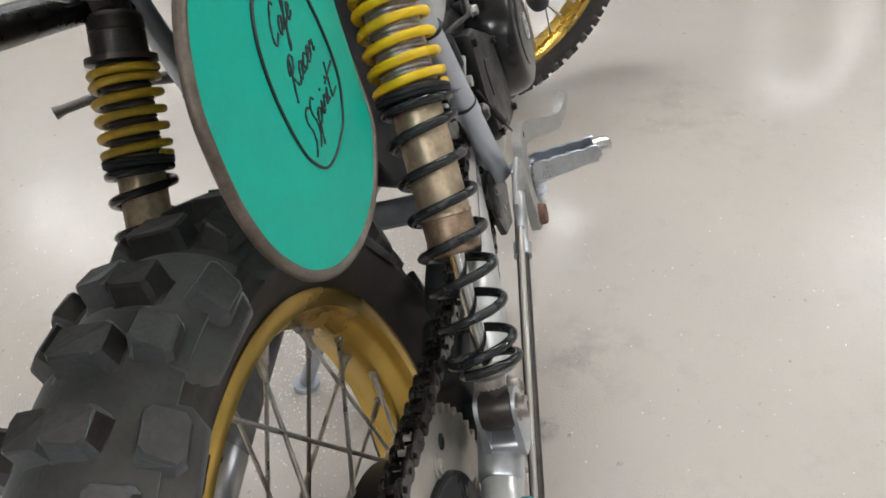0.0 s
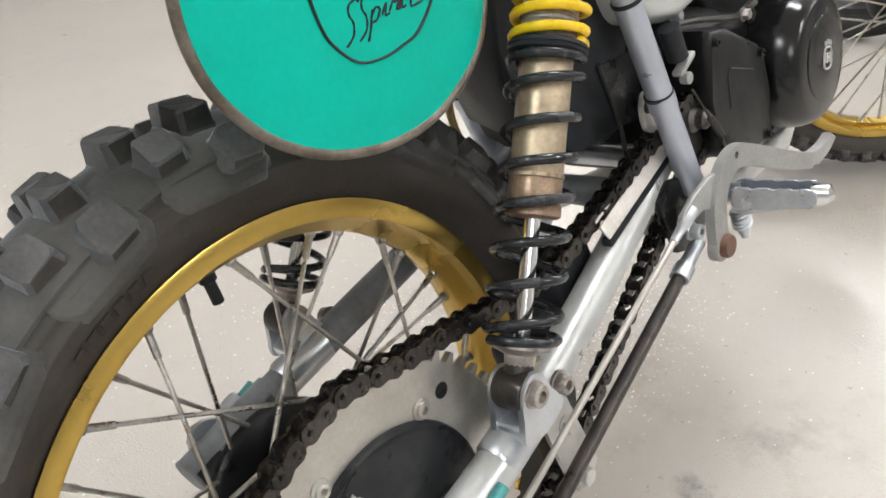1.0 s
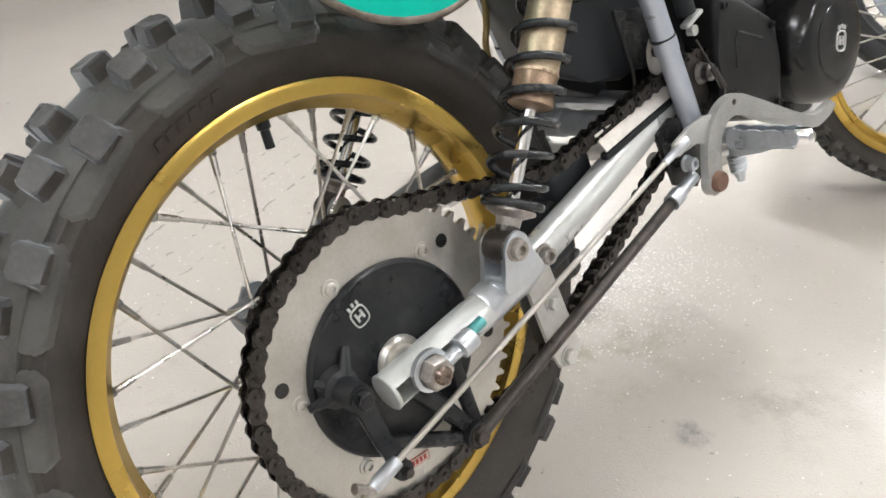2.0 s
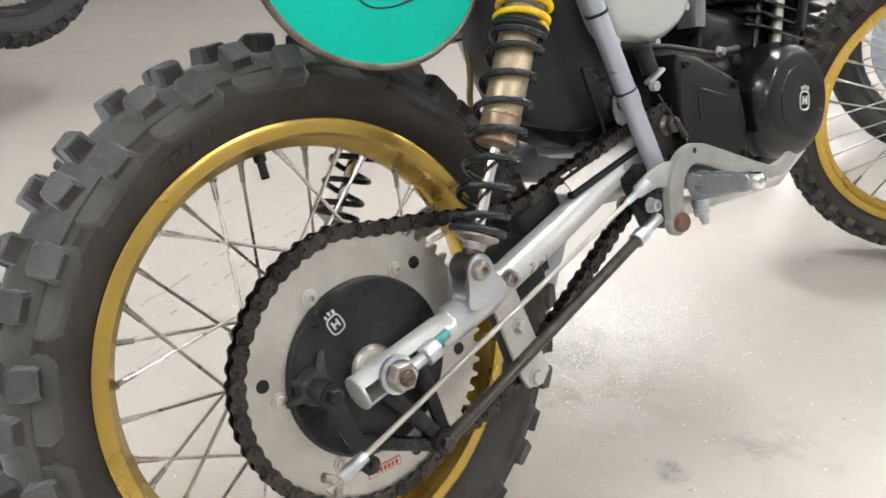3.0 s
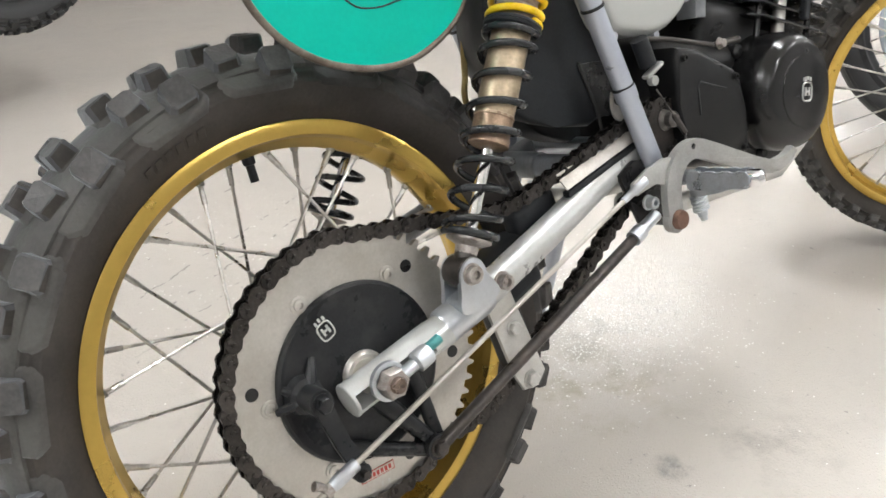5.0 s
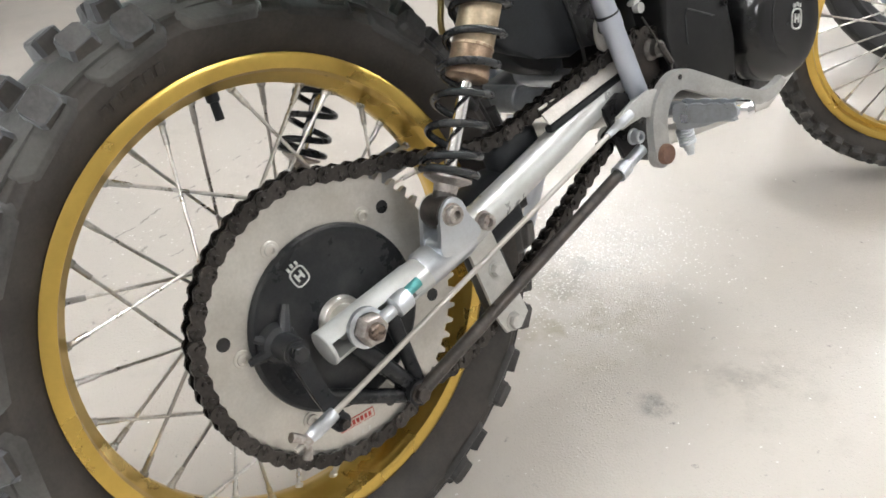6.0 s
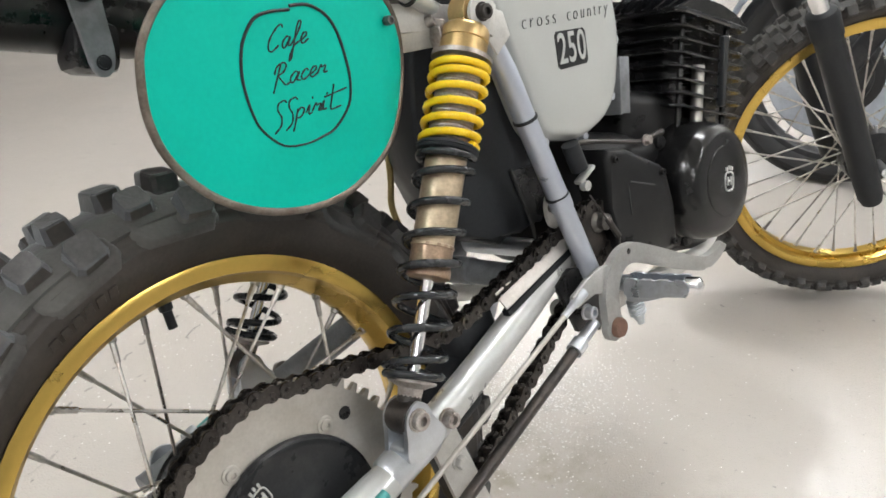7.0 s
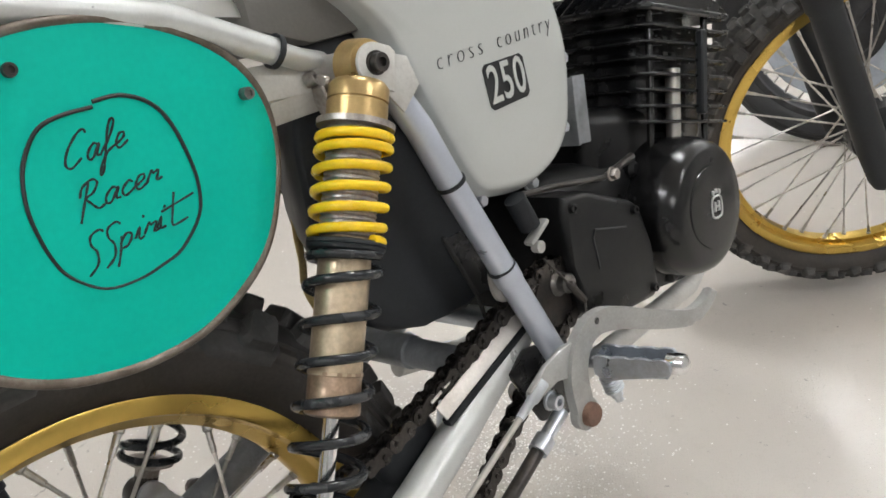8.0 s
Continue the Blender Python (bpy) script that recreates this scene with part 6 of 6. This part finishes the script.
# ------------------------------------------------------------ motorcycles standing behind
def far_bike(m, label, front_r, tyre_half, knobbly, body_mat):
    e = thing("motorcycle", m, label, "motorcycle", "motorcycles standing behind")
    for k, (x, nm) in enumerate(((0.0, "front"), (-1.38, "rear"))):
        w = Matrix.Translation((x, 0, front_r))
        rows = [(ph, d, w, l, 0.014) for ph, d, w, l in ((0.0, 0, 0.03, 0.022), (0.0, 40, 0.022, 0.024), (0.0, -40, 0.022, 0.024), (0.5, 20, 0.022, 0.02), (0.5, -20, 0.022, 0.02), (0.5, 64, 0.022, 0.026), (0.5, -64, 0.022, 0.026))] if knobbly else []
        kh = 0.014 if knobbly else 0.0
        sec = 0.105 if knobbly else 0.075
        tyre(e, nm + "_tyre", front_r - sec, front_r - kh, tyre_half, tyre_half * 0.6, w, 30, rows if k == 0 else [], "black tyre", 64, FAR_RUBBER, FAR_RUBBER)
        r = rim(e, nm + "_rim", front_r - sec + 0.001, tyre_half * 0.62, w, FARGREY, "dark metal rim", 64)
        if k == 0:
            spokes(r, front_r - sec - 0.025, (0.05, 0.035, 60), (0.05, 0.035, 60), 36, 0)
        part(nm + "_hub", lathe(bmesh.new(), [(0, -0.06), (0.10, -0.06), (0.115, -0.03), (0.10, -0.02), (0.10, 0.03), (0.09, 0.05), (0, 0.06)], (x, 0, front_r), (0, 1, 0), 28), FARGREY, e)
    if not knobbly:
        part("wheel_disc", lathe(bmesh.new(), [(0.115, -0.004), (0.20, -0.004), (0.205, 0.0), (0.20, 0.004), (0.115, 0.004)], (0, 0, front_r), (0, 1, 0), 40, closed=True), FARBLUE, e, "pale blue wheel disc")
        part("brake_drum", lathe(bmesh.new(), [(0, -0.045), (0.105, -0.045), (0.118, -0.035), (0.122, -0.006), (0.122, 0.006), (0.118, 0.035), (0.105, 0.045), (0, 0.045)], (0, 0, front_r), (0, 1, 0), 40), FAR_RUBBER, e, "large black brake drum")
    rk = Vector((-0.46, 0, 0.89))
    for s in (-1, 1):
        b = Vector((0.0, s * 0.10, front_r))
        part("fork_leg", lathe(bmesh.new(), [(0, -0.03), (0.028, -0.03), (0.030, 0.30), (0.020, 0.31), (0.020, 0.72), (0, 0.72)], b, rk, 20), FARGREY, e)
        part("frame_tube", tube(bmesh.new(), [Vector((-0.34, s * 0.03, 0.86)), Vector((-0.42, s * 0.12, 0.42)), Vector((-0.55, s * 0.14, 0.30)), Vector((-0.95, s * 0.14, 0.34)), Vector((-1.05, s * 0.12, 0.70)), Vector((-0.36, s * 0.04, 0.82))], 0.016, 12), FARGREY, e)
    if knobbly:
        bm = bmesh.new()
        for s in (-1, 1):
            tube(bm, [Vector((-0.60, s * 0.12, 0.34)), Vector((-0.60, s * 0.17, -0.125))], 0.013, 10)
        tube(bm, [Vector((-0.60, -0.19, -0.125)), Vector((-0.60, 0.19, -0.125))], 0.012, 10)
        part("centre_stand", bm, FARGREY, e, "dark tubular centre stand")
    bm = bmesh.new()
    block(bm, (0.36, 0.26, 0.26), pose(-0.68, 0, 0.42), 0.04, 3)
    lathe(bm, [(0, -0.17), (0.09, -0.17), (0.10, -0.13), (0.10, 0.13), (0.09, 0.17), (0, 0.17)], (-0.62, 0, 0.42), (0, 1, 0), 32)
    part("engine", bm, FARGREY, e, "dark engine block")
    bm = bmesh.new()
    for k in range(8):
        block(bm, (0.19, 0.21, 0.006), pose(-0.60, 0, 0.57 + 0.022 * k), 0.002, 1)
    lathe(bm, [(0, 0.5), (0.07, 0.5), (0.07, 0.76), (0, 0.76)], (-0.60, 0, 0), (0, 0, 1), 24)
    part("cylinder", bm, FARGREY, e)
    bm = bmesh.new()
    lathe(bm, [(0, -0.25), (0.06, -0.24), (0.13, -0.12), (0.14, 0.05), (0.11, 0.2), (0.05, 0.27), (0, 0.28)], (-0.66, 0, 0.86), (1, 0, -0.1), 28)
    part("fuel_tank", bm, body_mat, e)
    bm = bmesh.new()
    block(bm, (0.60, 0.22, 0.07), pose(-1.14, 0, 0.82), 0.03, 3)
    part("seat", bm, SEAT, e)
    part("handlebar", tube(bmesh.new(), [Vector((-0.46, -0.38, 1.07)), Vector((-0.40, -0.22, 1.06)), Vector((-0.33, -0.06, 0.98)), Vector((-0.33, 0.06, 0.98)), Vector((-0.40, 0.22, 1.06)), Vector((-0.46, 0.38, 1.07))], 0.011, 12), CHROME, e)
    bm = bmesh.new()
    prev = None
    for k in range(13):
        w = radians(20 + 10 * k)
        R = front_r + 0.03
        cur = [bm.verts.new((R * math.cos(w), (tyre_half + 0.02) * math.sin(radians(a)), front_r + R * math.sin(w) - 0.03 * (1 - math.cos(radians(a))))) for a in range(-90, 91, 20)]
        if prev:
            for i in range(len(cur) - 1):
                bm.faces.new((prev[i], prev[i + 1], cur[i + 1], cur[i]))
        prev = cur
    bmesh.ops.solidify(bm, geom=bm.faces[:], thickness=0.003)
    part("front_mudguard", bm, body_mat if not knobbly else FARGREY, e)
    return e


far_bike(pose(0.33, 2.40, 0.245, 0, -10.3, 20), "dark motorcycle on a centre stand, knobbly front tyre off the floor", 0.36, 0.062, True, FARGREY)
far_bike(pose(2.25, 0.40, 0, 0, 0, 108), "dark road motorcycle with pale blue wheel disc and chrome rim", 0.33, 0.055, False, FARBLUE)
